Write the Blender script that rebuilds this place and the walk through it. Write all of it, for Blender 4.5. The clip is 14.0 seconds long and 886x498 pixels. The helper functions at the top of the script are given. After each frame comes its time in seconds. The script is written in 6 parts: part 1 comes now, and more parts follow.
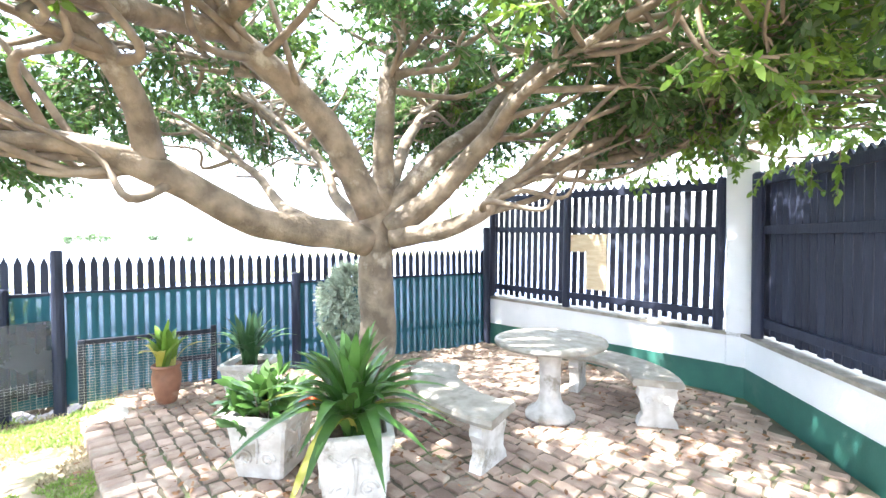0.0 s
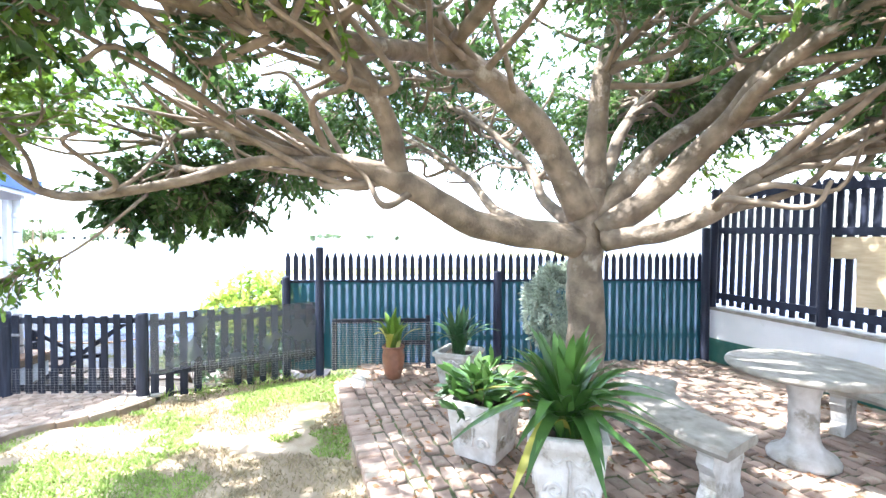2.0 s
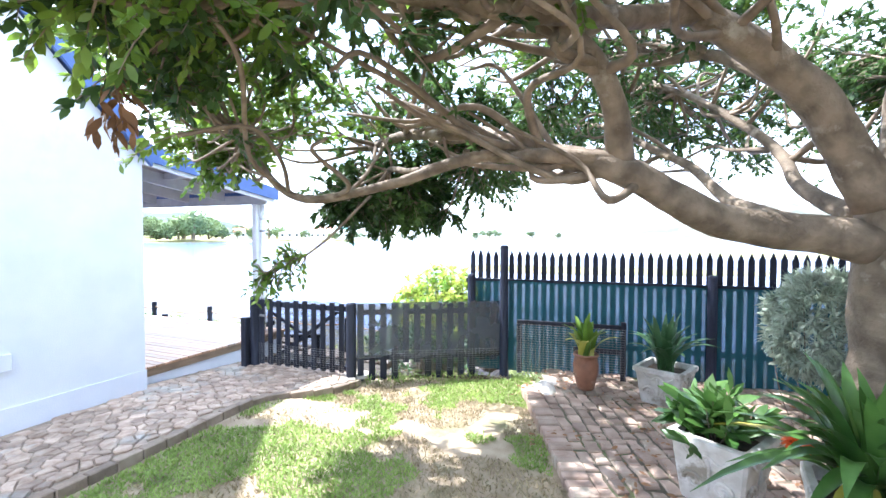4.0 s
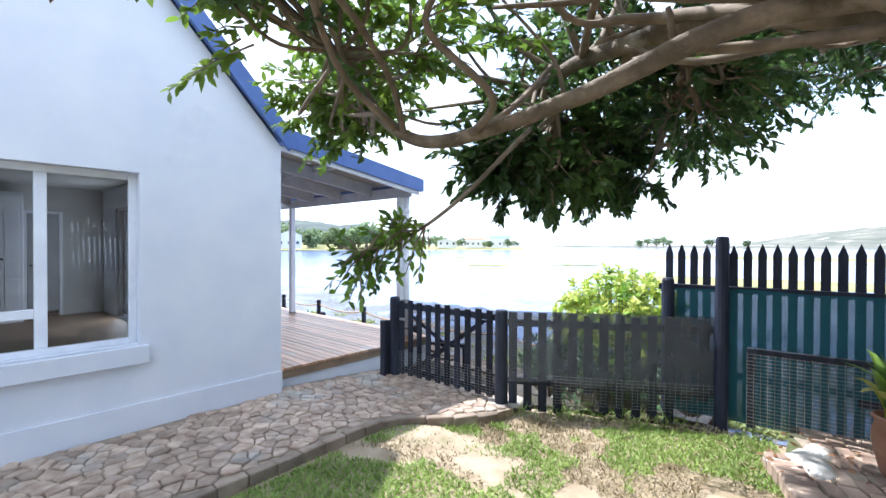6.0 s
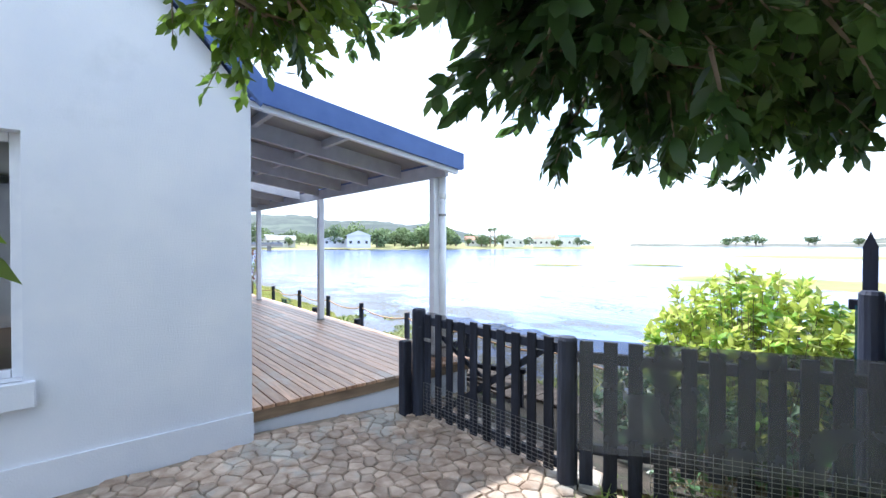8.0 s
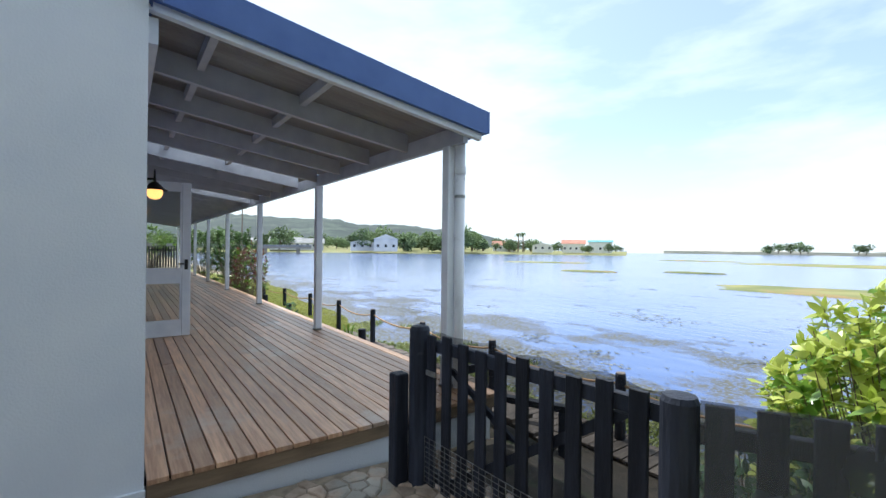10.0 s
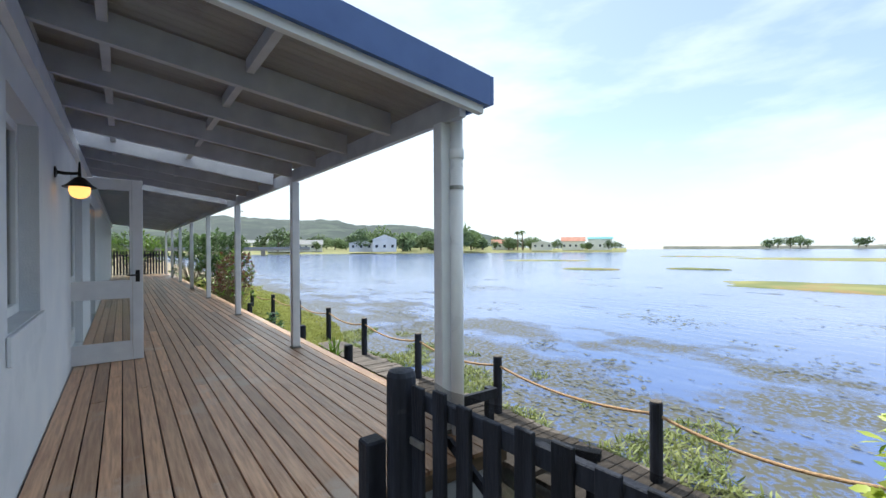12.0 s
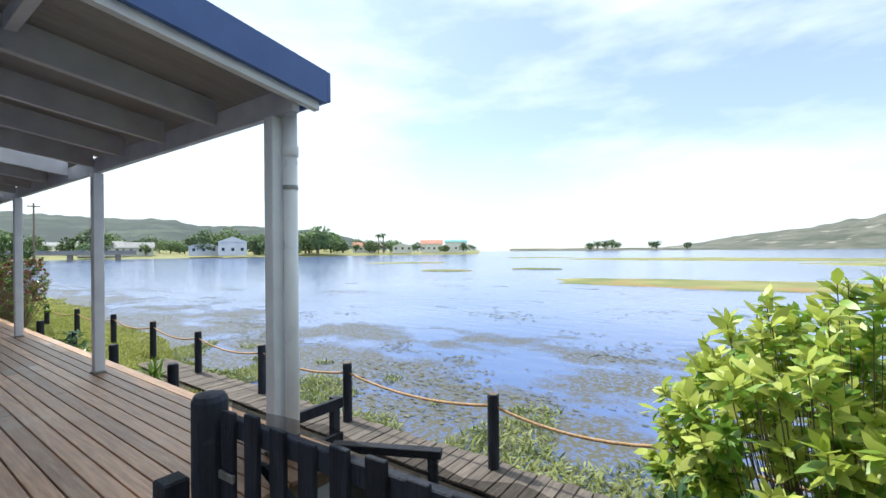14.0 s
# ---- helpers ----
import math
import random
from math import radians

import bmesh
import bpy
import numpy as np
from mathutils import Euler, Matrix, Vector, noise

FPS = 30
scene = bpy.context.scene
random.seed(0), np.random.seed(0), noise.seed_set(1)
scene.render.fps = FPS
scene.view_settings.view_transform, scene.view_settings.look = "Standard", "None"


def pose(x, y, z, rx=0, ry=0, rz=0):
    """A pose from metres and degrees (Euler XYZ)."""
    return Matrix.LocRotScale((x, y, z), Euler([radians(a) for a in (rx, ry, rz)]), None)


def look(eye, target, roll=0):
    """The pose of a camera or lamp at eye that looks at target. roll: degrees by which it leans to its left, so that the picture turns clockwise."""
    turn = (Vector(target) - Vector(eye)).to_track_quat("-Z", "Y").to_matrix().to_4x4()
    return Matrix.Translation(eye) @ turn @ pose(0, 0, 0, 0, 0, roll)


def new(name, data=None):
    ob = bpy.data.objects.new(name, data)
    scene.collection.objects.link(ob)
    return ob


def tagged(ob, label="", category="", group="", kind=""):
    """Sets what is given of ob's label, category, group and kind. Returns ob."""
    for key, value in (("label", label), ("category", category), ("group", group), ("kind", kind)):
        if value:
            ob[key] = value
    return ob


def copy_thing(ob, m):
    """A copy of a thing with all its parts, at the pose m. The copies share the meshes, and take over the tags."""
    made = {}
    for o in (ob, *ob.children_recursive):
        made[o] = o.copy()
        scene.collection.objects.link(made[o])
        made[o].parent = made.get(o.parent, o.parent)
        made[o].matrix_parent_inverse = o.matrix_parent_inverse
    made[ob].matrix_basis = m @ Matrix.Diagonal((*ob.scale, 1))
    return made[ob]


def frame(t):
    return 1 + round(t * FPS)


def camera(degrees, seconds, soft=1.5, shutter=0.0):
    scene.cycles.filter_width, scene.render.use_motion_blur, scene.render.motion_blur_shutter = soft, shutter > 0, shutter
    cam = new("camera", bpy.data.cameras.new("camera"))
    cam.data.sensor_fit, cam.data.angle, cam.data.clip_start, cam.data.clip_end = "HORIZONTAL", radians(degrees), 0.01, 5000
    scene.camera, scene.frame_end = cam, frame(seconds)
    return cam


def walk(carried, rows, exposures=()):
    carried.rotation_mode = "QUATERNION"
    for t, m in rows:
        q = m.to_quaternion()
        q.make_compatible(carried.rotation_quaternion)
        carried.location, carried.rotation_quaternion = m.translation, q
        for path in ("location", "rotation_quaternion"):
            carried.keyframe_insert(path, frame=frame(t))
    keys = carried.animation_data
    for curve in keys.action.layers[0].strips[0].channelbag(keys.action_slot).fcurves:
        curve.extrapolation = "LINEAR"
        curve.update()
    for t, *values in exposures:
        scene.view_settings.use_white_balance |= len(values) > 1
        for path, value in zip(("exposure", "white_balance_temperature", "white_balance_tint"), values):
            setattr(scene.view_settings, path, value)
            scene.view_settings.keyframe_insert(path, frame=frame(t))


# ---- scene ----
cam = camera(90.8, 14.0)
PATH = [
    (0, (-3.536, -5.536, 1.712), (-1.699, -6.324, 1.667), -0.4),
    (0.5, (-3.543, -5.471, 1.715), (-1.637, -6.076, 1.671), -0.3),
    (1, (-3.537, -5.421, 1.716), (-1.572, -5.789, 1.672), -0.2),
    (1.5, (-3.532, -5.391, 1.716), (-1.539, -5.55, 1.675), -0.0),
    (2, (-3.535, -5.339, 1.724), (-1.536, -5.311, 1.681), 0.1),
    (2.5, (-3.539, -5.283, 1.727), (-1.548, -5.091, 1.682), 0.1),
    (3, (-3.501, -5.202, 1.728), (-1.539, -4.816, 1.68), 0.1),
    (3.5, (-3.429, -5.11, 1.725), (-1.511, -4.548, 1.674), 0.0),
    (4, (-3.34, -4.956, 1.735), (-1.481, -4.22, 1.677), 0.2),
    (4.2, (-3.313, -4.884, 1.736), (-1.48, -4.086, 1.677), 0.2),
    (6.3, (-2.101, -4.2, 1.507), (-0.645, -2.829, 1.49), 0.2),
    (6.5, (-1.971, -4.122, 1.495), (-0.535, -2.731, 1.478), 0.2),
    (7, (-1.614, -3.902, 1.494), (-0.233, -2.456, 1.474), 0.1),
    (7.5, (-1.314, -3.662, 1.478), (0.019, -2.17, 1.457), 0.1),
    (8, (-0.998, -3.459, 1.483), (0.28, -1.921, 1.459), -0.0),
    (8.2, (-0.902, -3.375, 1.458), (0.353, -1.818, 1.442), 0.3),
    (10.3, (0.002, -2.362, 1.37), (1.174, -0.742, 1.368), 0.4),
    (10.5, (0.057, -2.27, 1.373), (1.233, -0.652, 1.372), -0.1),
    (11, (0.257, -2.071, 1.42), (1.438, -0.457, 1.405), -0.5),
    (11.5, (0.378, -1.979, 1.4), (1.557, -0.363, 1.395), -0.3),
    (12, (0.438, -1.855, 1.417), (1.62, -0.242, 1.411), -0.3),
    (12.5, (0.518, -1.815, 1.416), (1.747, -0.238, 1.413), -0.3),
    (13, (0.551, -1.876, 1.399), (1.903, -0.402, 1.401), -0.5),
    (13.5, (0.564, -1.881, 1.419), (2.058, -0.552, 1.417), -0.5),
    (14, (0.588, -1.901, 1.425), (2.212, -0.733, 1.427), -0.5),
]
walk(cam, [(t, look(eye, target, roll)) for t, eye, target, roll in PATH],
     [(0, 3.46, 5950, 11), (2, 3.06, 5720, 12), (4.2, 2.40, 5600, 13), (6.3, 1.54, 5720, 12), (8.2, 1.48, 5680, 10), (10.3, 0.58, 5980, 5), (14, 0.58, 6150, 4)])

# ---- world, sun ----
SUN_AZ, SUN_EL = 2.0, 58.0          # degrees from +y towards +x, and above the horizon
world = bpy.data.worlds.new("sky")
scene.world = world
world.use_nodes = True
wn, wl = world.node_tree.nodes, world.node_tree.links
wn.clear()
w_out = wn.new("ShaderNodeOutputWorld")
w_bg = wn.new("ShaderNodeBackground")
w_sky = wn.new("ShaderNodeTexSky")
w_sky.sky_type, w_sky.sun_disc = "NISHITA", False
w_sky.sun_elevation, w_sky.sun_rotation = radians(SUN_EL), radians(SUN_AZ)
w_sky.air_density, w_sky.dust_density, w_sky.ozone_density = 1.0, 1.5, 0.5
w_co = wn.new("ShaderNodeTexCoord")
w_map = wn.new("ShaderNodeMapping")
w_map.inputs["Scale"].default_value = (1.0, 1.0, 3.2)
w_noise = wn.new("ShaderNodeTexNoise")
w_noise.inputs["Scale"].default_value, w_noise.inputs["Detail"].default_value = 1.7, 8.0
w_noise.inputs["Roughness"].default_value = 0.55
w_ramp = wn.new("ShaderNodeValToRGB")
w_ramp.color_ramp.elements[0].position, w_ramp.color_ramp.elements[1].position = 0.40, 0.62
w_mix = wn.new("ShaderNodeMixRGB")
w_mix.inputs["Color2"].default_value = (5.5, 5.85, 6.1, 1)   # sunlit cloud
w_ramp.color_ramp.elements[0].color = (0.22, 0.22, 0.22, 1)
w_sep, w_hz, w_low = wn.new("ShaderNodeSeparateXYZ"), wn.new("ShaderNodeMapRange"), wn.new("ShaderNodeMixRGB")
w_hz.inputs["From Min"].default_value, w_hz.inputs["From Max"].default_value = 0.0, 0.24
w_hz.inputs["To Min"].default_value, w_hz.inputs["To Max"].default_value = 0.85, 0.0
w_low.inputs["Color2"].default_value = (5.1, 5.5, 5.75, 1)   # bright haze over the lagoon
wl.new(w_co.outputs["Generated"], w_sep.inputs[0])
wl.new(w_sep.outputs["Z"], w_hz.inputs["Value"])
wl.new(w_hz.outputs["Result"], w_low.inputs["Fac"])
wl.new(w_mix.outputs["Color"], w_low.inputs["Color1"])
wl.new(w_co.outputs["Generated"], w_map.inputs["Vector"])
wl.new(w_map.outputs["Vector"], w_noise.inputs["Vector"])
wl.new(w_noise.outputs["Fac"], w_ramp.inputs["Fac"])
wl.new(w_ramp.outputs["Color"], w_mix.inputs["Fac"])
wl.new(w_sky.outputs["Color"], w_mix.inputs["Color1"])
wl.new(w_low.outputs["Color"], w_bg.inputs["Color"])
w_bg.inputs["Strength"].default_value = 0.145
wl.new(w_bg.outputs["Background"], w_out.inputs["Surface"])

sun = new("sun", bpy.data.lights.new("sun", "SUN"))
sun.data.energy, sun.data.angle, sun.data.color = 3.2, radians(1.0), (1.0, 0.95, 0.86)
sun_dir = Vector((math.sin(radians(SUN_AZ)) * math.cos(radians(SUN_EL)), math.cos(radians(SUN_AZ)) * math.cos(radians(SUN_EL)), math.sin(radians(SUN_EL))))
sun.matrix_world = look(sun_dir * 30, (0, 0, 0))


# ---- materials ----
def surface(name, c1, c2, scale=8.0, rough=0.7, bump=0.2, fine=60.0, metal=0.0, vary=0.12, stretch=(1, 1, 1), stain=None, stain_scale=1.5, stain_at=0.58, through_light=0.0, spec=0.5):
    """Two colours mixed by a noise of real size, a coarse stain, a fine grain that also makes the relief."""
    m = bpy.data.materials.new(name)
    m.use_nodes = True
    n, l = m.node_tree.nodes, m.node_tree.links
    b = n["Principled BSDF"]
    geo, mp = n.new("ShaderNodeNewGeometry"), n.new("ShaderNodeMapping")
    mp.inputs["Scale"].default_value = stretch
    l.new(geo.outputs["Position"], mp.inputs["Vector"])
    n1, n2 = n.new("ShaderNodeTexNoise"), n.new("ShaderNodeTexNoise")
    n1.inputs["Scale"].default_value, n1.inputs["Detail"].default_value = scale, 6
    n2.inputs["Scale"].default_value, n2.inputs["Detail"].default_value = fine, 4
    for q in (n1, n2):
        l.new(mp.outputs["Vector"], q.inputs["Vector"])
    r = n.new("ShaderNodeValToRGB")
    r.color_ramp.elements[0].position, r.color_ramp.elements[1].position = 0.36, 0.66
    r.color_ramp.elements[0].color, r.color_ramp.elements[1].color = (*c1, 1), (*c2, 1)
    l.new(n1.outputs["Fac"], r.inputs["Fac"])
    col = r.outputs["Color"]
    if stain:
        n3, r3, mx = n.new("ShaderNodeTexNoise"), n.new("ShaderNodeValToRGB"), n.new("ShaderNodeMixRGB")
        n3.inputs["Scale"].default_value, n3.inputs["Detail"].default_value = stain_scale, 7
        n3.inputs["Roughness"].default_value = 0.65
        r3.color_ramp.elements[0].position, r3.color_ramp.elements[1].position = stain_at, stain_at + 0.1
        l.new(geo.outputs["Position"], n3.inputs["Vector"])
        l.new(n3.outputs["Fac"], r3.inputs["Fac"])
        l.new(r3.outputs["Color"], mx.inputs["Fac"])
        l.new(col, mx.inputs["Color1"])
        mx.inputs["Color2"].default_value = (*stain, 1)
        col = mx.outputs["Color"]
    info, isl, add, hsv = n.new("ShaderNodeObjectInfo"), n.new("ShaderNodeNewGeometry"), n.new("ShaderNodeMath"), n.new("ShaderNodeHueSaturation")
    l.new(info.outputs["Random"], add.inputs[0])
    l.new(isl.outputs["Random Per Island"], add.inputs[1])
    mr = n.new("ShaderNodeMapRange")
    mr.inputs["From Max"].default_value = 2.0
    mr.inputs["To Min"].default_value, mr.inputs["To Max"].default_value = 1 - vary * 1.6, 1 + vary * 1.6
    l.new(add.outputs[0], mr.inputs["Value"])
    l.new(mr.outputs["Result"], hsv.inputs["Value"])
    l.new(col, hsv.inputs["Color"])
    l.new(hsv.outputs["Color"], b.inputs["Base Color"])
    rr = n.new("ShaderNodeMapRange")
    rr.inputs["To Min"].default_value, rr.inputs["To Max"].default_value = max(rough - 0.12, 0.02), min(rough + 0.12, 1)
    l.new(n1.outputs["Fac"], rr.inputs["Value"])
    l.new(rr.outputs["Result"], b.inputs["Roughness"])
    b.inputs["Metallic"].default_value = metal
    b.inputs["Specular IOR Level"].default_value = spec
    if bump:
        bp, mixn = n.new("ShaderNodeBump"), n.new("ShaderNodeMath")
        l.new(n1.outputs["Fac"], mixn.inputs[0])
        l.new(n2.outputs["Fac"], mixn.inputs[1])
        bp.inputs["Strength"].default_value, bp.inputs["Distance"].default_value = bump, 0.01
        l.new(mixn.outputs[0], bp.inputs["Height"])
        l.new(bp.outputs["Normal"], b.inputs["Normal"])
    if through_light:
        tr, ms, out = n.new("ShaderNodeBsdfTranslucent"), n.new("ShaderNodeMixShader"), n["Material Output"]
        l.new(hsv.outputs["Color"], tr.inputs["Color"])
        ms.inputs["Fac"].default_value = through_light
        l.new(b.outputs["BSDF"], ms.inputs[1])
        l.new(tr.outputs["BSDF"], ms.inputs[2])
        l.new(ms.outputs["Shader"], out.inputs["Surface"])
    return m


def glass(name, tint=(0.95, 0.97, 0.97), rough=0.0):
    m = bpy.data.materials.new(name)
    m.use_nodes = True
    n, l = m.node_tree.nodes, m.node_tree.links
    g, t, ms, fr = n.new("ShaderNodeBsdfGlossy"), n.new("ShaderNodeBsdfTransparent"), n.new("ShaderNodeMixShader"), n.new("ShaderNodeFresnel")
    g.inputs["Roughness"].default_value = rough
    t.inputs["Color"].default_value = (*tint, 1)
    fr.inputs["IOR"].default_value = 1.52
    l.new(fr.outputs["Fac"], ms.inputs["Fac"])
    l.new(t.outputs["BSDF"], ms.inputs[1])
    l.new(g.outputs["BSDF"], ms.inputs[2])
    l.new(ms.outputs["Shader"], n["Material Output"].inputs["Surface"])
    return m


def netting(name, colour, open_share):
    """Woven shade cloth: fine threads with holes between them."""
    m = bpy.data.materials.new(name)
    m.use_nodes = True
    n, l = m.node_tree.nodes, m.node_tree.links
    b, t, ms, no, mr, geo = n["Principled BSDF"], n.new("ShaderNodeBsdfTransparent"), n.new("ShaderNodeMixShader"), n.new("ShaderNodeTexNoise"), n.new("ShaderNodeMapRange"), n.new("ShaderNodeNewGeometry")
    b.inputs["Base Color"].default_value = (*colour, 1)
    b.inputs["Roughness"].default_value = 0.8
    no.inputs["Scale"].default_value, no.inputs["Detail"].default_value = 3.0, 6
    l.new(geo.outputs["Position"], no.inputs["Vector"])
    mr.inputs["From Min"].default_value, mr.inputs["From Max"].default_value = 0.3, 0.7
    mr.inputs["To Min"].default_value, mr.inputs["To Max"].default_value = 1 - open_share * 1.3, 1 - open_share * 0.6
    l.new(no.outputs["Fac"], mr.inputs["Value"])
    l.new(mr.outputs["Result"], ms.inputs["Fac"])
    l.new(t.outputs["BSDF"], ms.inputs[1])
    l.new(b.outputs["BSDF"], ms.inputs[2])
    l.new(ms.outputs["Shader"], n["Material Output"].inputs["Surface"])
    return m


def lamp_glow(name, colour, strength):
    m = bpy.data.materials.new(name)
    m.use_nodes = True
    b = m.node_tree.nodes["Principled BSDF"]
    b.inputs["Base Color"].default_value = (*colour, 1)
    b.inputs["Emission Color"].default_value = (*colour, 1)
    b.inputs["Emission Strength"].default_value = strength
    return m


PLASTER = surface("white_plaster", (0.64, 0.67, 0.74), (0.71, 0.73, 0.78), 2.2, 0.75, 0.25, 90, vary=0.0, stain=(0.60, 0.63, 0.69), stain_scale=0.8)
WALL_WHITE = surface("white_wall_paint", (0.76, 0.77, 0.78), (0.83, 0.83, 0.83), 3, 0.7, 0.25, 80, vary=0.0, stain=(0.66, 0.67, 0.64), stain_scale=1.8, stain_at=0.62)
DADO = surface("green_wall_paint", (0.025, 0.11, 0.085), (0.035, 0.14, 0.105), 4, 0.6, 0.2, 70, vary=0.0, stain=(0.06, 0.15, 0.12), stain_scale=2)
TRIM = surface("white_trim_paint", (0.68, 0.70, 0.75), (0.76, 0.78, 0.82), 6, 0.45, 0.08, 120, vary=0.04)
# white trim again, greyed so its colour holds the shade under the veranda roof
RAFTER = surface("shaded_rafter_trim", (0.45, 0.465, 0.53), (0.54, 0.555, 0.61), 6, 0.5, 0.1, 100, vary=0.06)
SHEET = surface("roof_sheet_underside", (0.26, 0.252, 0.262), (0.35, 0.34, 0.35), 3, 0.55, 0.1, 40, vary=0.06, stain=(0.23, 0.215, 0.21), stain_scale=2.5, stretch=(0.3, 2, 1))
BLUE = surface("blue_fascia_paint", (0.065, 0.125, 0.34), (0.085, 0.155, 0.39), 5, 0.45, 0.08, 90, vary=0.0)
ROOF = surface("blue_roof_sheet", (0.07, 0.12, 0.30), (0.09, 0.15, 0.36), 4, 0.5, 0.1, 50, vary=0.05)
BLACK_WOOD = surface("black_stained_wood", (0.012, 0.014, 0.022), (0.030, 0.034, 0.050), 14, 0.62, 0.5, 90, vary=0.35, stretch=(1, 1, 0.15), stain=(0.045, 0.045, 0.055), stain_scale=5, stain_at=0.64, spec=0.25)
NAVY_WOOD = surface("blue_black_fence_paint", (0.014, 0.017, 0.034), (0.028, 0.033, 0.056), 12, 0.6, 0.4, 90, vary=0.25, spec=0.3, stretch=(1, 1, 0.15))
DECK_WOOD = surface("oiled_deck_wood", (0.36, 0.195, 0.11), (0.57, 0.355, 0.215), 9, 0.36, 0.3, 70, vary=0.46, stretch=(6, 0.35, 1), stain=(0.49, 0.37, 0.285), stain_scale=1.2, stain_at=0.56)
DECK_EDGE = surface("deck_edge_wood", (0.16, 0.11, 0.07), (0.27, 0.19, 0.12), 8, 0.6, 0.3, 60, stretch=(0.4, 2, 2))
GREY_PLANK = surface("weathered_boardwalk_wood", (0.095, 0.075, 0.062), (0.18, 0.145, 0.12), 9, 0.75, 0.5, 60, vary=0.3, stretch=(0.5, 4, 1))
CONCRETE = surface("cast_concrete", (0.24, 0.215, 0.175), (0.36, 0.33, 0.28), 10, 0.85, 0.4, 110, vary=0.1, stain=(0.18, 0.165, 0.13), stain_scale=4, stain_at=0.6)
WHITE_CONCRETE = surface("whitewashed_concrete", (0.47, 0.44, 0.39), (0.66, 0.64, 0.60), 9, 0.8, 0.6, 90, vary=0.08, stain=(0.27, 0.24, 0.19), stain_scale=4, stain_at=0.55)
TERRACOTTA = surface("terracotta", (0.17, 0.075, 0.042), (0.26, 0.12, 0.07), 8, 0.55, 0.25, 80, vary=0.05, stain=(0.30, 0.18, 0.12), stain_scale=5)
BARK = surface("smooth_grey_brown_bark", (0.115, 0.085, 0.056), (0.26, 0.20, 0.14), 7, 0.8, 0.9, 45, vary=0.1, stain=(0.36, 0.31, 0.245), stain_scale=3.0, stain_at=0.57)
TWIG = surface("twig_bark", (0.15, 0.11, 0.075), (0.27, 0.21, 0.15), 10, 0.8, 0.3, 60, vary=0.2)
LEAF = surface("fig_leaf", (0.042, 0.085, 0.026), (0.10, 0.17, 0.045), 1.6, 0.36, 0.0, 20, vary=0.35, through_light=0.55)
LEAF_YOUNG = surface("young_leaf", (0.12, 0.22, 0.03), (0.24, 0.36, 0.05), 3, 0.4, 0.0, 20, vary=0.3, through_light=0.42)
STRAP = surface("strap_leaf", (0.055, 0.135, 0.028), (0.13, 0.25, 0.055), 4, 0.35, 0.08, 50, vary=0.3, through_light=0.25)
STRAP_DARK = surface("dark_strap_leaf", (0.05, 0.12, 0.045), (0.10, 0.20, 0.08), 4, 0.4, 0.08, 50, vary=0.25, through_light=0.2)
STRAP_YELLOW = surface("yellowed_strap_leaf", (0.34, 0.33, 0.05), (0.46, 0.42, 0.10), 4, 0.4, 0.08, 50, vary=0.2, through_light=0.3)
GREY_LEAF = surface("grey_green_needle_leaf", (0.32, 0.37, 0.28), (0.48, 0.53, 0.42), 5, 0.6, 0.0, 50, vary=0.3, through_light=0.15)
SHRUB_LEAF = surface("glossy_yellow_green_leaf", (0.16, 0.31, 0.04), (0.30, 0.46, 0.07), 3, 0.32, 0.0, 30, vary=0.3, through_light=0.32)
SHRUB_TIP = surface("yellow_tip_leaf", (0.50, 0.60, 0.09), (0.68, 0.72, 0.18), 4, 0.35, 0.0, 30, vary=0.2, through_light=0.35)
FLOWER = surface("orange_petal", (0.75, 0.13, 0.03), (0.85, 0.22, 0.06), 10, 0.5, 0.0, 40, vary=0.1, through_light=0.3)
PINK_FLOWER = surface("pink_red_petal", (0.16, 0.05, 0.05), (0.30, 0.12, 0.09), 10, 0.5, 0.0, 40, vary=0.3, through_light=0.3)
SOIL = surface("potting_soil", (0.045, 0.032, 0.022), (0.09, 0.065, 0.045), 25, 0.95, 0.8, 120)
DIRT = surface("sandy_yard_soil", (0.28, 0.21, 0.135), (0.42, 0.34, 0.235), 5, 0.95, 0.6, 90, vary=0.0, stain=(0.20, 0.19, 0.09), stain_scale=1.1, stain_at=0.54)
SETT_JOINT = surface("mossy_joint", (0.075, 0.062, 0.040), (0.15, 0.125, 0.085), 6, 0.95, 0.7, 120, vary=0.0, stain=(0.10, 0.12, 0.045), stain_scale=1.6, stain_at=0.5)
JOINT = surface("sandy_joint", (0.20, 0.16, 0.12), (0.33, 0.27, 0.20), 14, 0.95, 0.6, 120, vary=0.0)
BRICK = surface("worn_clay_paver", (0.27, 0.185, 0.14), (0.46, 0.345, 0.265), 4, 0.8, 0.5, 70, vary=0.36, stain=(0.43, 0.37, 0.28), stain_scale=3.0, stain_at=0.55)
FLAG = surface("slate_flagstone", (0.33, 0.235, 0.17), (0.56, 0.44, 0.34), 9, 0.8, 0.9, 60, vary=0.28, stain=(0.44, 0.41, 0.36), stain_scale=1.4, stain_at=0.52)
KERB = surface("brick_kerb", (0.20, 0.15, 0.11), (0.33, 0.26, 0.20), 6, 0.85, 0.5, 80, vary=0.3)
GRASS = surface("lawn_blade", (0.17, 0.255, 0.045), (0.29, 0.385, 0.095), 2.5, 0.6, 0.0, 20, vary=0.3, through_light=0.3)
STRAW = surface("dry_grass_blade", (0.28, 0.22, 0.12), (0.41, 0.34, 0.20), 2.5, 0.8, 0.0, 20, vary=0.3, through_light=0.2)
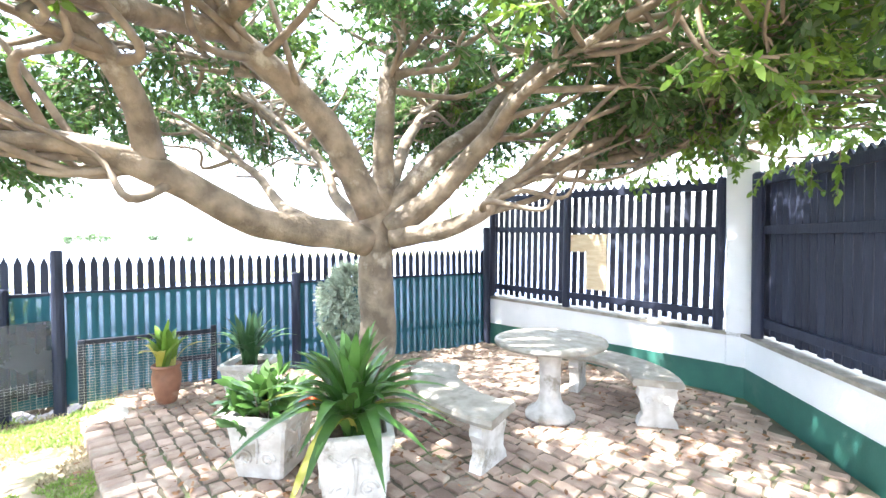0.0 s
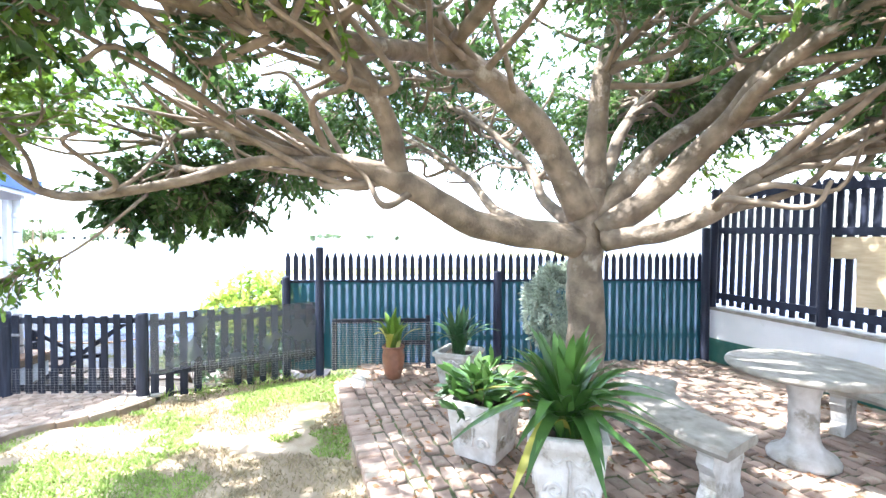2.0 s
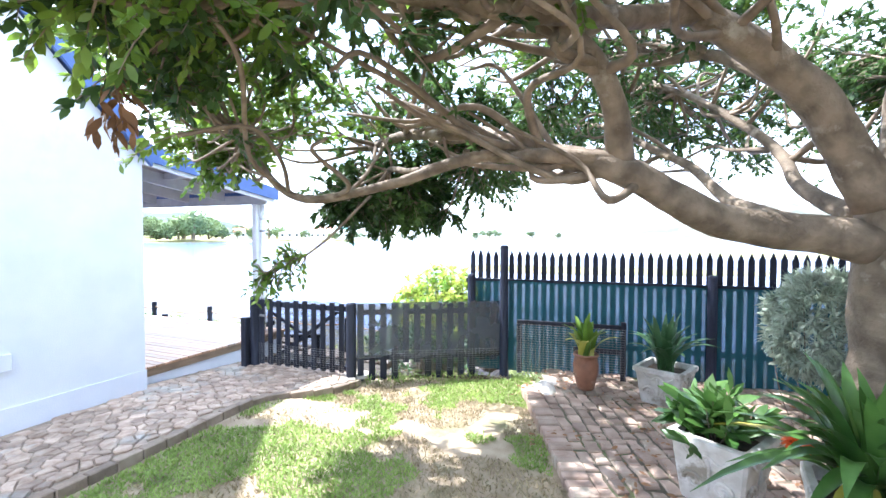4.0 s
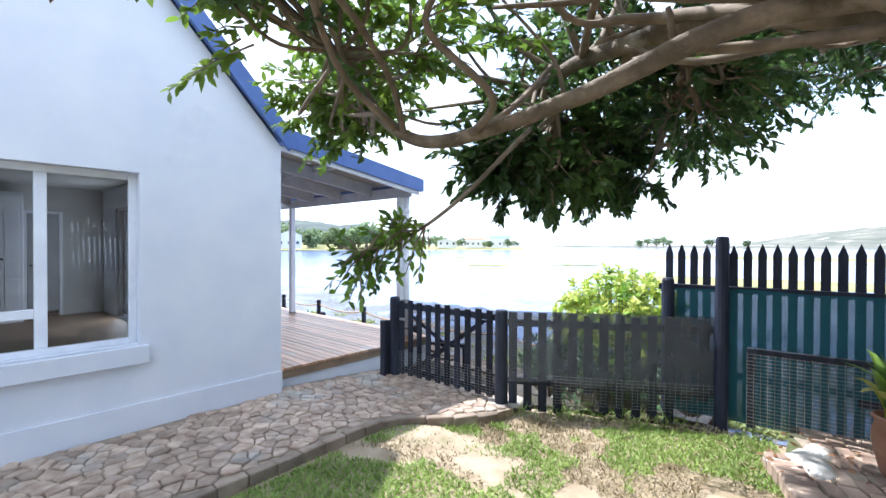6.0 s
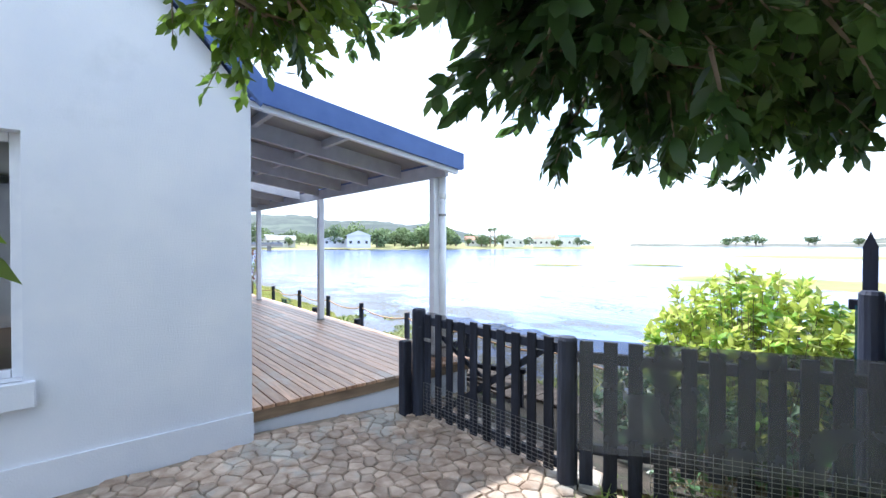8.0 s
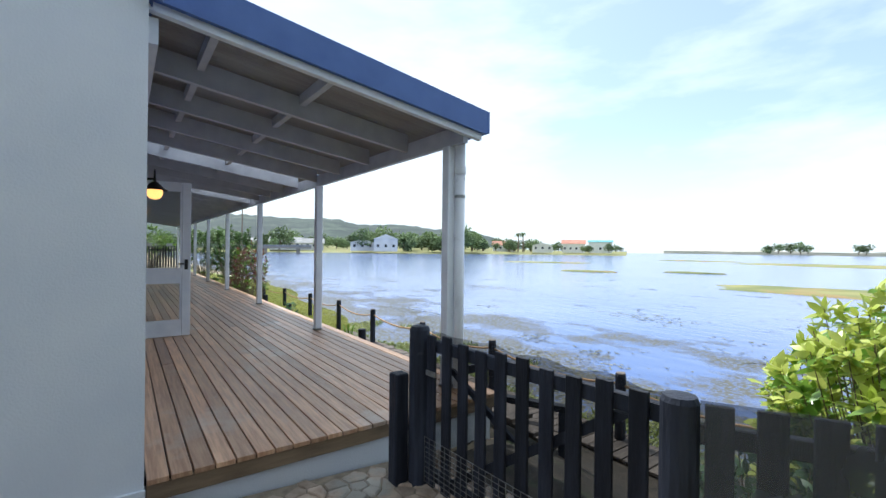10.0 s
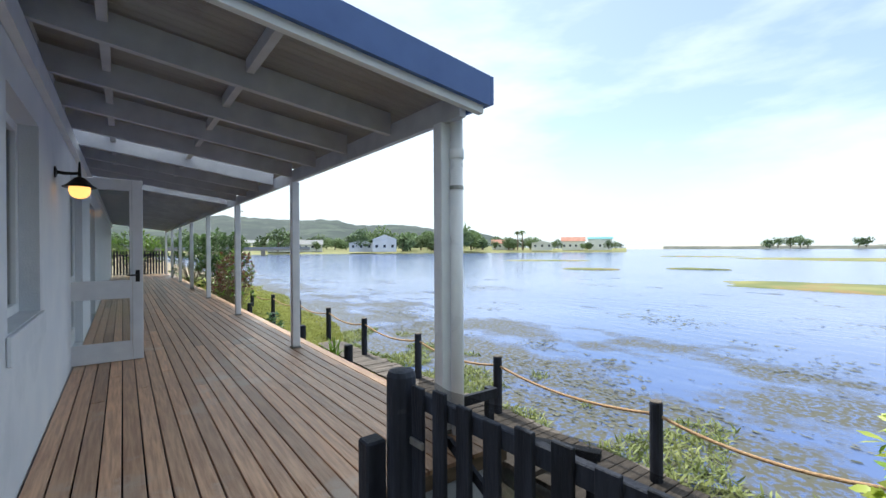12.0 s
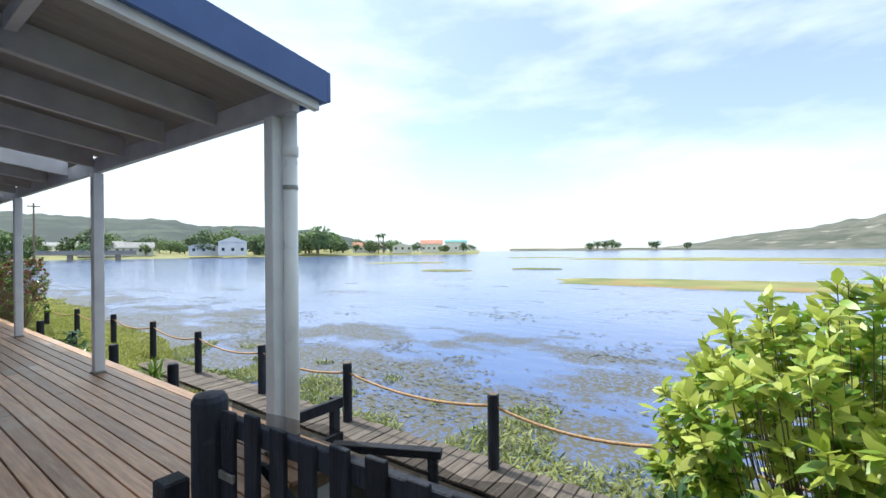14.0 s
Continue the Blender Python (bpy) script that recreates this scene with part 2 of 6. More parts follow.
MARSH = surface("marsh_grass", (0.18, 0.20, 0.06), (0.33, 0.31, 0.11), 0.35, 0.8, 0.5, 6, vary=0.1, stain=(0.36, 0.24, 0.10), stain_scale=0.3, stain_at=0.55)
MARSH_LEAF = surface("marsh_leaf", (0.17, 0.21, 0.06), (0.33, 0.35, 0.13), 2, 0.6, 0.0, 20, vary=0.35, through_light=0.25)
BANK_LAWN = surface("bank_lawn_blade", (0.28, 0.30, 0.06), (0.40, 0.40, 0.11), 1.2, 0.6, 0.0, 20, vary=0.25, through_light=0.3)
DEAD_LEAF = surface("dry_brown_leaf", (0.22, 0.11, 0.05), (0.36, 0.20, 0.10), 6, 0.8, 0.0, 20, vary=0.3, through_light=0.2)
BANK_TURF = surface("bank_turf", (0.17, 0.22, 0.045), (0.30, 0.33, 0.08), 1.1, 0.85, 0.6, 60, vary=0.0, stain=(0.36, 0.31, 0.15), stain_scale=0.8, stain_at=0.6)
WEED = surface("floating_weed", (0.09, 0.10, 0.075), (0.18, 0.17, 0.12), 3, 0.8, 0.6, 20, vary=0.35)
NET_GREEN = netting("green_shade_cloth", (0.012, 0.090, 0.120), 0.08)
NET_BLACK = netting("black_shade_cloth", (0.10, 0.105, 0.12), 0.32)
NET_DARK = netting("dense_black_shade_cloth", (0.010, 0.010, 0.013), 0.45)
WIRE = surface("galvanised_wire", (0.25, 0.25, 0.25), (0.36, 0.36, 0.35), 30, 0.45, 0.0, 60, metal=0.8)
IRON = surface("black_iron", (0.012, 0.012, 0.013), (0.03, 0.03, 0.03), 12, 0.45, 0.1, 60, metal=0.6)
ROPE = surface("tan_rope", (0.42, 0.24, 0.12), (0.58, 0.38, 0.22), 40, 0.85, 0.5, 120, vary=0.05)
PLY = surface("pale_plywood", (0.55, 0.42, 0.26), (0.66, 0.54, 0.36), 6, 0.7, 0.2, 60, vary=0.0, stretch=(1, 1, 5))
PIPE = surface("white_downpipe", (0.72, 0.73, 0.76), (0.78, 0.79, 0.81), 5, 0.3, 0.03, 40, vary=0.0)
SKYLIGHT = surface("translucent_sheet", (0.80, 0.82, 0.84), (0.86, 0.87, 0.88), 5, 0.5, 0.0, 40, through_light=0.8)
MULCH = surface("dark_planting_bed", (0.035, 0.03, 0.022), (0.075, 0.06, 0.045), 9, 0.95, 0.8, 60, vary=0.0, stain=(0.05, 0.07, 0.03), stain_scale=2)
GLASS = glass("window_glass")
AMBER = lamp_glow("lit_amber_glass", (1.0, 0.50, 0.14), 1.1)
HILL = surface("wooded_hillside", (0.020, 0.034, 0.036), (0.050, 0.070, 0.058), 0.035, 0.9, 0.8, 0.20, vary=0.0, stain=(0.075, 0.10, 0.075), stain_scale=0.03, stain_at=0.52)
DUNE = surface("dune_scrub", (0.07, 0.08, 0.058), (0.17, 0.165, 0.13), 0.05, 0.9, 0.5, 0.2, vary=0.0, stain=(0.40, 0.36, 0.30), stain_scale=0.04, stain_at=0.58)
SAND = surface("pale_sand", (0.52, 0.47, 0.39), (0.62, 0.57, 0.49), 0.05, 0.9, 0.2, 1)
FAR_LEAF = surface("far_tree_leaf", (0.11, 0.165, 0.075), (0.22, 0.29, 0.13), 0.08, 0.8, 0.0, 1, vary=0.35, through_light=0.2)
HOUSE_WHITE = surface("far_house_wall", (0.70, 0.69, 0.66), (0.78, 0.77, 0.74), 0.5, 0.8, 0.0, 5)
RED_ROOF = surface("red_tile_roof", (0.40, 0.17, 0.12), (0.50, 0.25, 0.18), 0.8, 0.8, 0.1, 6)
GREY_ROOF = surface("grey_roof", (0.20, 0.20, 0.21), (0.30, 0.30, 0.31), 0.8, 0.7, 0.1, 6)
TEAL_ROOF = surface("turquoise_roof", (0.10, 0.32, 0.34), (0.16, 0.40, 0.42), 0.8, 0.6, 0.1, 6)
DOOR_GREY = surface("grey_door_paint", (0.30, 0.30, 0.31), (0.38, 0.38, 0.39), 3, 0.5, 0.05, 40, vary=0.0)
DARK_GLASS = surface("dark_pane", (0.03, 0.035, 0.04), (0.05, 0.055, 0.06), 2, 0.15, 0.0, 6)
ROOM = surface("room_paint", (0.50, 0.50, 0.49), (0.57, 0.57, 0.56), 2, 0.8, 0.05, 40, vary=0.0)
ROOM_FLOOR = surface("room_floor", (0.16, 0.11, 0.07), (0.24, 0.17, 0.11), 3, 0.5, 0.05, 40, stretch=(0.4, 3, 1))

WATER = bpy.data.materials.new("lagoon_water")
WATER.use_nodes = True
n, l = WATER.node_tree.nodes, WATER.node_tree.links
b = n["Principled BSDF"]
geo, mp, n1, n2, bp, ad = (n.new("ShaderNode" + k) for k in ("NewGeometry", "Mapping", "TexNoise", "TexNoise", "Bump", "Math"))
mp.inputs["Scale"].default_value, mp.inputs["Rotation"].default_value = (1.0, 0.35, 1), (0, 0, 0.5)
l.new(geo.outputs["Position"], mp.inputs["Vector"])
n1.inputs["Scale"].default_value, n1.inputs["Detail"].default_value = 2.6, 4
n2.inputs["Scale"].default_value, n2.inputs["Detail"].default_value = 0.09, 5
l.new(mp.outputs["Vector"], n1.inputs["Vector"])
l.new(geo.outputs["Position"], n2.inputs["Vector"])
l.new(n1.outputs["Fac"], bp.inputs["Height"])
bp.inputs["Strength"].default_value, bp.inputs["Distance"].default_value = 0.35, 0.05
l.new(bp.outputs["Normal"], b.inputs["Normal"])
rw = n.new("ShaderNodeValToRGB")
rw.color_ramp.elements[0].position, rw.color_ramp.elements[1].position = 0.35, 0.65
rw.color_ramp.elements[0].color, rw.color_ramp.elements[1].color = (0.085, 0.14, 0.33, 1), (0.15, 0.205, 0.40, 1)
l.new(n2.outputs["Fac"], rw.inputs["Fac"])
b.inputs["IOR"].default_value = 1.33
# submerged and floating weed near the bank
wv = n.new("ShaderNodeMapping")
wv.inputs["Scale"].default_value = (0.55, 0.34, 1)
wa1, wa2, wsep, wrange, wsum, wsub, wmask, wcol, wrough = (n.new("ShaderNode" + k) for k in ("TexNoise", "TexNoise", "SeparateXYZ", "MapRange", "Math", "Math", "MapRange", "MixRGB", "MapRange"))
l.new(geo.outputs["Position"], wv.inputs["Vector"])
wa1.inputs["Scale"].default_value, wa1.inputs["Detail"].default_value, wa1.inputs["Roughness"].default_value = 1.0, 8, 0.62
wa2.inputs["Scale"].default_value, wa2.inputs["Detail"].default_value = 14.0, 4
l.new(wv.outputs["Vector"], wa1.inputs["Vector"])
l.new(geo.outputs["Position"], wa2.inputs["Vector"])
l.new(geo.outputs["Position"], wsep.inputs[0])
wrange.inputs["From Min"].default_value, wrange.inputs["From Max"].default_value = 6.5, 13.0
wrange.inputs["To Min"].default_value, wrange.inputs["To Max"].default_value = 0.35, 0.61
l.new(wsep.outputs["X"], wrange.inputs["Value"])
wsub.operation = "SUBTRACT"
l.new(wa1.outputs["Fac"], wsub.inputs[0])
l.new(wrange.outputs["Result"], wsub.inputs[1])
wmask.inputs["From Min"].default_value, wmask.inputs["From Max"].default_value = 0.02, 0.12
l.new(wsub.outputs[0], wmask.inputs["Value"])
wsum.operation = "MULTIPLY"
l.new(wmask.outputs["Result"], wsum.inputs[0])
wsp = n.new("ShaderNodeMapRange")
wsp.inputs["From Min"].default_value, wsp.inputs["From Max"].default_value = 0.33, 0.53
l.new(wa2.outputs["Fac"], wsp.inputs["Value"])
l.new(wsp.outputs["Result"], wsum.inputs[1])
l.new(wsum.outputs[0], wcol.inputs["Fac"])
l.new(rw.outputs["Color"], wcol.inputs["Color1"])
wcol.inputs["Color2"].default_value = (0.12, 0.115, 0.085, 1)
l.new(wcol.outputs["Color"], b.inputs["Base Color"])
wrough.inputs["To Min"].default_value, wrough.inputs["To Max"].default_value = 0.14, 0.75
l.new(wsum.outputs[0], wrough.inputs["Value"])
l.new(wrough.outputs["Result"], b.inputs["Roughness"])


# ---- mesh helpers ----
def thing(name, at, label, category, group="", kind="", turn=0.0):
    e = new(name)
    e.empty_display_size = 0.1
    e.location, e.rotation_euler = at, (0, 0, radians(turn))
    return tagged(e, label, category, group, kind)


def mesh_object(name, bm, mat, smooth=False):
    me = bpy.data.meshes.new(name)
    bmesh.ops.recalc_face_normals(bm, faces=bm.faces)
    bm.to_mesh(me)
    bm.free()
    me.materials.append(mat)
    if smooth:
        me.polygons.foreach_set("use_smooth", [True] * len(me.polygons))
    return new(name, me)


def part(name, bm, mat, parent, label="", smooth=False):
    ob = mesh_object(name, bm, mat, smooth)
    ob.parent = parent
    return tagged(ob, label) if label else ob


def structure(name, bm, mat, label, category, smooth=False):
    return tagged(mesh_object(name, bm, mat, smooth), label, category, "", "structure")


def box(bm, lo, hi, bevel=0.0):
    vs = [bm.verts.new((x, y, z)) for x in (lo[0], hi[0]) for y in (lo[1], hi[1]) for z in (lo[2], hi[2])]
    fs = [bm.faces.new([vs[i] for i in q]) for q in ((0, 1, 3, 2), (4, 6, 7, 5), (0, 4, 5, 1), (2, 3, 7, 6), (0, 2, 6, 4), (1, 5, 7, 3))]
    if bevel:
        bmesh.ops.bevel(bm, geom=list({e for f in fs for e in f.edges}), offset=bevel, segments=1, affect="EDGES")
    return bm


def boxed(lo, hi, bevel=0.0):
    return box(bmesh.new(), lo, hi, bevel)


def prism(bm, outline, h0, h1, axis="z"):
    """An outline of 2D points drawn out from h0 to h1 along an axis (x: points are y, z; y: points are x, z)."""
    def put(p, h):
        return {"z": (p[0], p[1], h), "y": (p[0], h, p[1]), "x": (h, p[0], p[1])}[axis]
    a, c = [bm.verts.new(put(p, h0)) for p in outline], [bm.verts.new(put(p, h1)) for p in outline]
    k = len(outline)
    bm.faces.new(a[::-1])
    bm.faces.new(c)
    for i in range(k):
        bm.faces.new((a[i], a[(i + 1) % k], c[(i + 1) % k], c[i]))
    return bm


def lathe(bm, profile, sides=24, at=(0, 0, 0), close=True):
    rings = []
    for r, z in profile:
        rings.append([bm.verts.new((at[0] + r * math.cos(2 * math.pi * i / sides), at[1] + r * math.sin(2 * math.pi * i / sides), at[2] + z)) for i in range(sides)])
    for p, q in zip(rings, rings[1:]):
        for i in range(sides):
            bm.faces.new((p[i], p[(i + 1) % sides], q[(i + 1) % sides], q[i]))
    if close:
        bm.faces.new(rings[0][::-1])
        bm.faces.new(rings[-1])
    return bm


def spline(pts, steps=6):
    """A smooth line through the points."""
    p = [Vector(q) for q in pts]
    p = [p[0] * 2 - p[1]] + p + [p[-1] * 2 - p[-2]]
    out = []
    for i in range(1, len(p) - 2):
        for s in range(steps):
            t = s / steps
            a, b1, c, d = p[i - 1:i + 3]
            out.append(0.5 * (2 * b1 + (c - a) * t + (2 * a - 5 * b1 + 4 * c - d) * t * t + (3 * b1 - a - 3 * c + d) * t ** 3))
    return out + [p[-2]]


def tube(bm, line, r0, r1, sides=8, lump=0.0):
    """A tapered round bar along a line."""
    rings, ref = [], Vector((0.3, 0.2, 1)).normalized()
    k = len(line)
    for i, p in enumerate(line):
        d = (line[min(i + 1, k - 1)] - line[max(i - 1, 0)]).normalized()
        u = d.cross(ref)
        if u.length < 0.05:
            u = d.cross(Vector((1, 0, 0)))
        u.normalize()
        v = d.cross(u)
        r = r0 + (r1 - r0) * (i / max(k - 1, 1)) ** 0.8
        ring = []
        for j in range(sides):
            a = 2 * math.pi * j / sides
            rr = r * (1 + lump * noise.noise(p * 5 + Vector((j, 0, 0)) * 0.7))
            ring.append(bm.verts.new(p + u * (rr * math.cos(a)) + v * (rr * math.sin(a))))
        rings.append(ring)
    for a, c in zip(rings, rings[1:]):
        for j in range(sides):
            bm.faces.new((a[j], a[(j + 1) % sides], c[(j + 1) % sides], c[j]))
    bm.faces.new(rings[0][::-1])
    bm.faces.new(rings[-1])
    return bm


def leaves_mesh(name, places, ways, lengths, widths, mat, parent=None, droop=0.15):
    """Many small folded leaf blades in one mesh: base, two sides, tip and the midrib between."""
    k = len(places)
    P, D = np.asarray(places, float), np.asarray(ways, float)
    D /= np.linalg.norm(D, axis=1)[:, None]
    side = np.cross(D, np.random.normal(size=(k, 3)) * 0.5 + (0, 0, 1.0))
    side /= np.linalg.norm(side, axis=1)[:, None]
    up = np.cross(side, D)
    Ln, Wd = np.asarray(lengths, float)[:, None], np.asarray(widths, float)[:, None]
    tw_ = np.random.uniform(-0.18, 0.18, (k, 1)) * Wd
    v = np.stack([P, P + D * Ln * 0.30 + side * Wd * 0.44 + up * Wd * 0.06, P + D * Ln * 0.66 + side * Wd * 0.42 + up * (tw_ - Ln * droop * 0.35), P + D * Ln - up * Ln * droop, P + D * Ln * 0.66 - side * Wd * 0.42 - up * (tw_ + Ln * droop * 0.35), P + D * Ln * 0.30 - side * Wd * 0.44 + up * Wd * 0.06], 1).reshape(-1, 3)
    o = np.arange(k)[:, None] * 6
    f = np.concatenate([o + (0, 1, 5), o + (1, 2, 4), o + (1, 4, 5), o + (2, 3, 4)], 0)
    me = bpy.data.meshes.new(name)
    me.vertices.add(len(v))
    me.vertices.foreach_set("co", v.ravel())
    me.loops.add(len(f) * 3)
    me.loops.foreach_set("vertex_index", f.ravel().astype(np.int32))
    me.polygons.add(len(f))
    me.polygons.foreach_set("loop_start", np.arange(len(f), dtype=np.int32) * 3)
    me.polygons.foreach_set("loop_total", np.full(len(f), 3, dtype=np.int32))
    me.update(calc_edges=True)
    me.materials.append(mat)
    ob = new(name, me)
    ob.parent = parent
    return ob


def cells(x0, x1, y0, y1, sx, sy, jitter, gap, inside, seed):
    """Irregular many-sided stones that fill a field, each shrunk by the joint: lists of 2D corners."""
    rnd = random.Random(seed)
    nx, ny = int((x1 - x0) / sx) + 3, int((y1 - y0) / sy) + 3
    site = {}
    for i in range(nx):
        for j in range(ny):
            site[i, j] = Vector((x0 + (i - 1 + 0.5 * (j % 2) + rnd.uniform(-jitter, jitter)) * sx, y0 + (j - 1 + rnd.uniform(-jitter, jitter)) * sy))
    out = []
    for (i, j), c in site.items():
        if not inside(c.x, c.y):
            continue
        poly = [c + Vector(q) for q in ((-sx * 1.3, -sy * 1.3), (sx * 1.3, -sy * 1.3), (sx * 1.3, sy * 1.3), (-sx * 1.3, sy * 1.3))]
        for di in (-2, -1, 0, 1, 2):
            for dj in (-2, -1, 0, 1, 2):
                o = site.get((i + di, j + dj))
                if o is None or (di == 0 and dj == 0):
                    continue
                nrm = o - c
                mid = (o + c) / 2 - nrm.normalized() * gap / 2
                cut = []
                for a, e in zip(poly, poly[1:] + poly[:1]):
                    da, de = (a - mid).dot(nrm), (e - mid).dot(nrm)
                    if da <= 0:
                        cut.append(a)
                    if da * de < 0:
                        cut.append(a + (e - a) * (da / (da - de)))
                poly = cut
                if len(poly) < 3:
                    break
            if len(poly) < 3:
                break
        if len(poly) >= 3:
            out.append((c, poly))
    return out


def stone(bm, c, poly, z0, z1, rnd):
    """One paving stone with a worn, slightly tilted top and chamfered rim."""
    tx, ty = rnd.uniform(-0.03, 0.03), rnd.uniform(-0.03, 0.03)
    def top(p, k, h):
        q = c + (p - c) * k
        return (q.x, q.y, z1 + h + (q.x - c.x) * tx + (q.y - c.y) * ty)
    k = len(poly)
    lo = [bm.verts.new((p.x, p.y, z0)) for p in poly]
    mid = [bm.verts.new(top(p, 1.0, -0.008)) for p in poly]
    hi = [bm.verts.new(top(p, 0.86, 0.0)) for p in poly]
    for i in range(k):
        bm.faces.new((lo[i], lo[(i + 1) % k], mid[(i + 1) % k], mid[i]))
        bm.faces.new((mid[i], mid[(i + 1) % k], hi[(i + 1) % k], hi[i]))
    bm.faces.new(hi)

# ---- the plan ----
DECK_Z, WATER_Z, POST_X = 0.186, -0.80, 2.165
LAWN_Z = -0.075
POSTS_Y = [0.50, 3.62, 6.98, 10.45, 13.75, 17.1, 20.4, 23.7]
FENCE_A, FENCE_C, WALL_K, WALL_E = Vector((2.50, -3.56)), Vector((2.90, -9.12)), Vector((-0.50, -10.35)), Vector((-4.6, -7.75))
GATE_L, GATE_R = Vector((1.42, -0.20)), Vector((1.49, -1.76))


def yard_z(x, y):
    """How far the yard falls towards the gate."""
    return -0.095 * max(0, min(1, x / 1.4)) * max(0, min(1, (y + 4.8) / 2.2))


def shore_x(y):
    """Where the bank meets the water."""
    return 4.2 + 1.1 * max(0, min(1, (y - 7.0) / 6)) + 1.2 * max(0, min(1, (y - 14) / 10)) + 0.25 * math.sin(y * 0.8)


# ground: one sheet, level in the yard and falling to the lagoon bed
bm = bmesh.new()
xs = sorted({-3000, -600, -120, -40, -12, -8, *[i * 0.5 - 6 for i in range(13)], *[0.5 + 0.35 * i for i in range(38)], 16, 20, 30, 60, 200, 800, 3000})
ys = sorted({-3000, -600, -120, -40, -20, *[-12 + 0.75 * i for i in range(16)], *[i * 0.8 for i in range(45)], 45, 60, 100, 300, 900, 3000})
grid = {}
for i, x in enumerate(xs):
    for j, y in enumerate(ys):
        s = x - shore_x(max(-15, min(40, y)))
        z = LAWN_Z + yard_z(x, y)
        if s > -2.6 and y < 7:
            z += (-0.72 - z) * min(1, (s + 1.9) / 1.2) if s > -1.9 else 0
        elif s > -3.5:
            z = LAWN_Z + (-0.72 - LAWN_Z) * min(1, (s + 3.5) / 3.3)
        if s > -0.3:
            z = -0.72 - 0.35 * min(3, s + 0.3)
        grid[i, j] = bm.verts.new((x, y, z))
for i in range(len(xs) - 1):
    for j in range(len(ys) - 1):
        bm.faces.new((grid[i, j], grid[i + 1, j], grid[i + 1, j + 1], grid[i, j + 1]))
structure("ground", bm, DIRT, "sandy yard soil with thin patches of green", "ground", True)

bm = bmesh.new()
vs = [bm.verts.new(p) for p in ((3.2, -3000, WATER_Z), (3000, -3000, WATER_Z), (3000, 3000, WATER_Z), (3.2, 3000, WATER_Z))]
bm.faces.new(vs)
structure("water", bm, WATER, "blue rippled lagoon water under a bright sky", "water")

# ---- house ----
GX = -3.6                                     # the ridge
HALF = -2 * GX
PITCH = 1.07


def gable_z(x):
    return 2.56 + PITCH * min(-x, x + HALF)


W0, W1, WZ0, WZ1 = -2.75, -1.255, 0.70, 2.13     # window in the gable wall
bm = bmesh.new()
prism(bm, [(-HALF, -0.3), (W0, -0.3), (W0, gable_z(W0)), (GX, gable_z(GX)), (-HALF, gable_z(-HALF))], 0.0, 0.22, "y")
prism(bm, [(W1, -0.3), (-0.004, -0.3), (-0.004, gable_z(0)), (W1, gable_z(W1))], 0.0, 0.22, "y")
prism(bm, [(W0, WZ1), (W1, WZ1), (W1, gable_z(W1)), (W0, gable_z(W0))], 0.0, 0.22, "y")
prism(bm, [(W0, -0.3), (W1, -0.3), (W1, WZ0), (W0, WZ0)], 0.0, 0.22, "y")
box(bm, (-HALF, -0.02, -0.3), (0.0, -0.002, 0.21))          # plinth
structure("wall_gable", bm, PLASTER, "white plastered gable wall with a plinth", "wall")

# veranda wall with window and doorways
VW0, VW1, VZ0, VZ1 = 1.00, 2.00, 1.02, 2.22
DOORS = [(4.12, 5.75), (7.4, 9.0)]
bm = bmesh.new()
spans = [(0.224, VW0, -0.3, 2.9), (VW0, VW1, -0.3, VZ0), (VW0, VW1, VZ1, 2.9), (VW1, DOORS[0][0], -0.3, 2.9)]
for a, c in DOORS:
    spans.append((a, c, 2.20, 2.9))
    spans.append((a, c, -0.3, DECK_Z - 0.01))
spans += [(DOORS[0][1], DOORS[1][0], -0.3, 2.9), (DOORS[1][1], 24.0, -0.3, 2.9)]
for a, c, z0, z1 in spans:
    box(bm, (-0.24, a, z0), (0.0, c, z1))
structure("wall_veranda", bm, PLASTER, "white plastered house wall along the veranda", "wall")

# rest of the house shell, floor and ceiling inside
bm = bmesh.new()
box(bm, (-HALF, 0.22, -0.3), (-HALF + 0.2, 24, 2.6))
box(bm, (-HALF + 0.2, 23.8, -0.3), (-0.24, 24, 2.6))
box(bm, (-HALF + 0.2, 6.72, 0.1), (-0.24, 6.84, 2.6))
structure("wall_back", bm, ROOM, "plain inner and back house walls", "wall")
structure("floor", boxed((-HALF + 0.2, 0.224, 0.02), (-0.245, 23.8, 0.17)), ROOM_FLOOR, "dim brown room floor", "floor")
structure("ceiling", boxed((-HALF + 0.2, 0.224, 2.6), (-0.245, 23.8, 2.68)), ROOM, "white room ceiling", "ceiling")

# main roof
bm = bmesh.new()
for s in (1, -1):
    x1 = 0.02 if s > 0 else -HALF - 0.3
    z1 = gable_z(0) if s > 0 else gable_z(0) - 0.3
    pts = [(GX, gable_z(GX) + 0.05), (x1, z1 + 0.05), (x1, z1 + 0.12), (GX, gable_z(GX) + 0.14)]
    prism(bm, pts, -0.05, 24.2, "y")
structure("roof", bm, ROOF, "steep blue sheeted main roof", "roof")
bm = bmesh.new()
for s in (1, -1):
    x1 = 0.05 if s > 0 else -HALF - 0.3
    z1 = gable_z(0) - 0.05 if s > 0 else gable_z(0) - 0.35
    prism(bm, [(GX, gable_z(GX) - 0.02), (x1, z1), (x1, z1 + 0.22), (GX, gable_z(GX) + 0.22)], -0.10, -0.052, "y")
structure("trim_barge", bm, BLUE, "blue painted barge board along the gable", "trim")

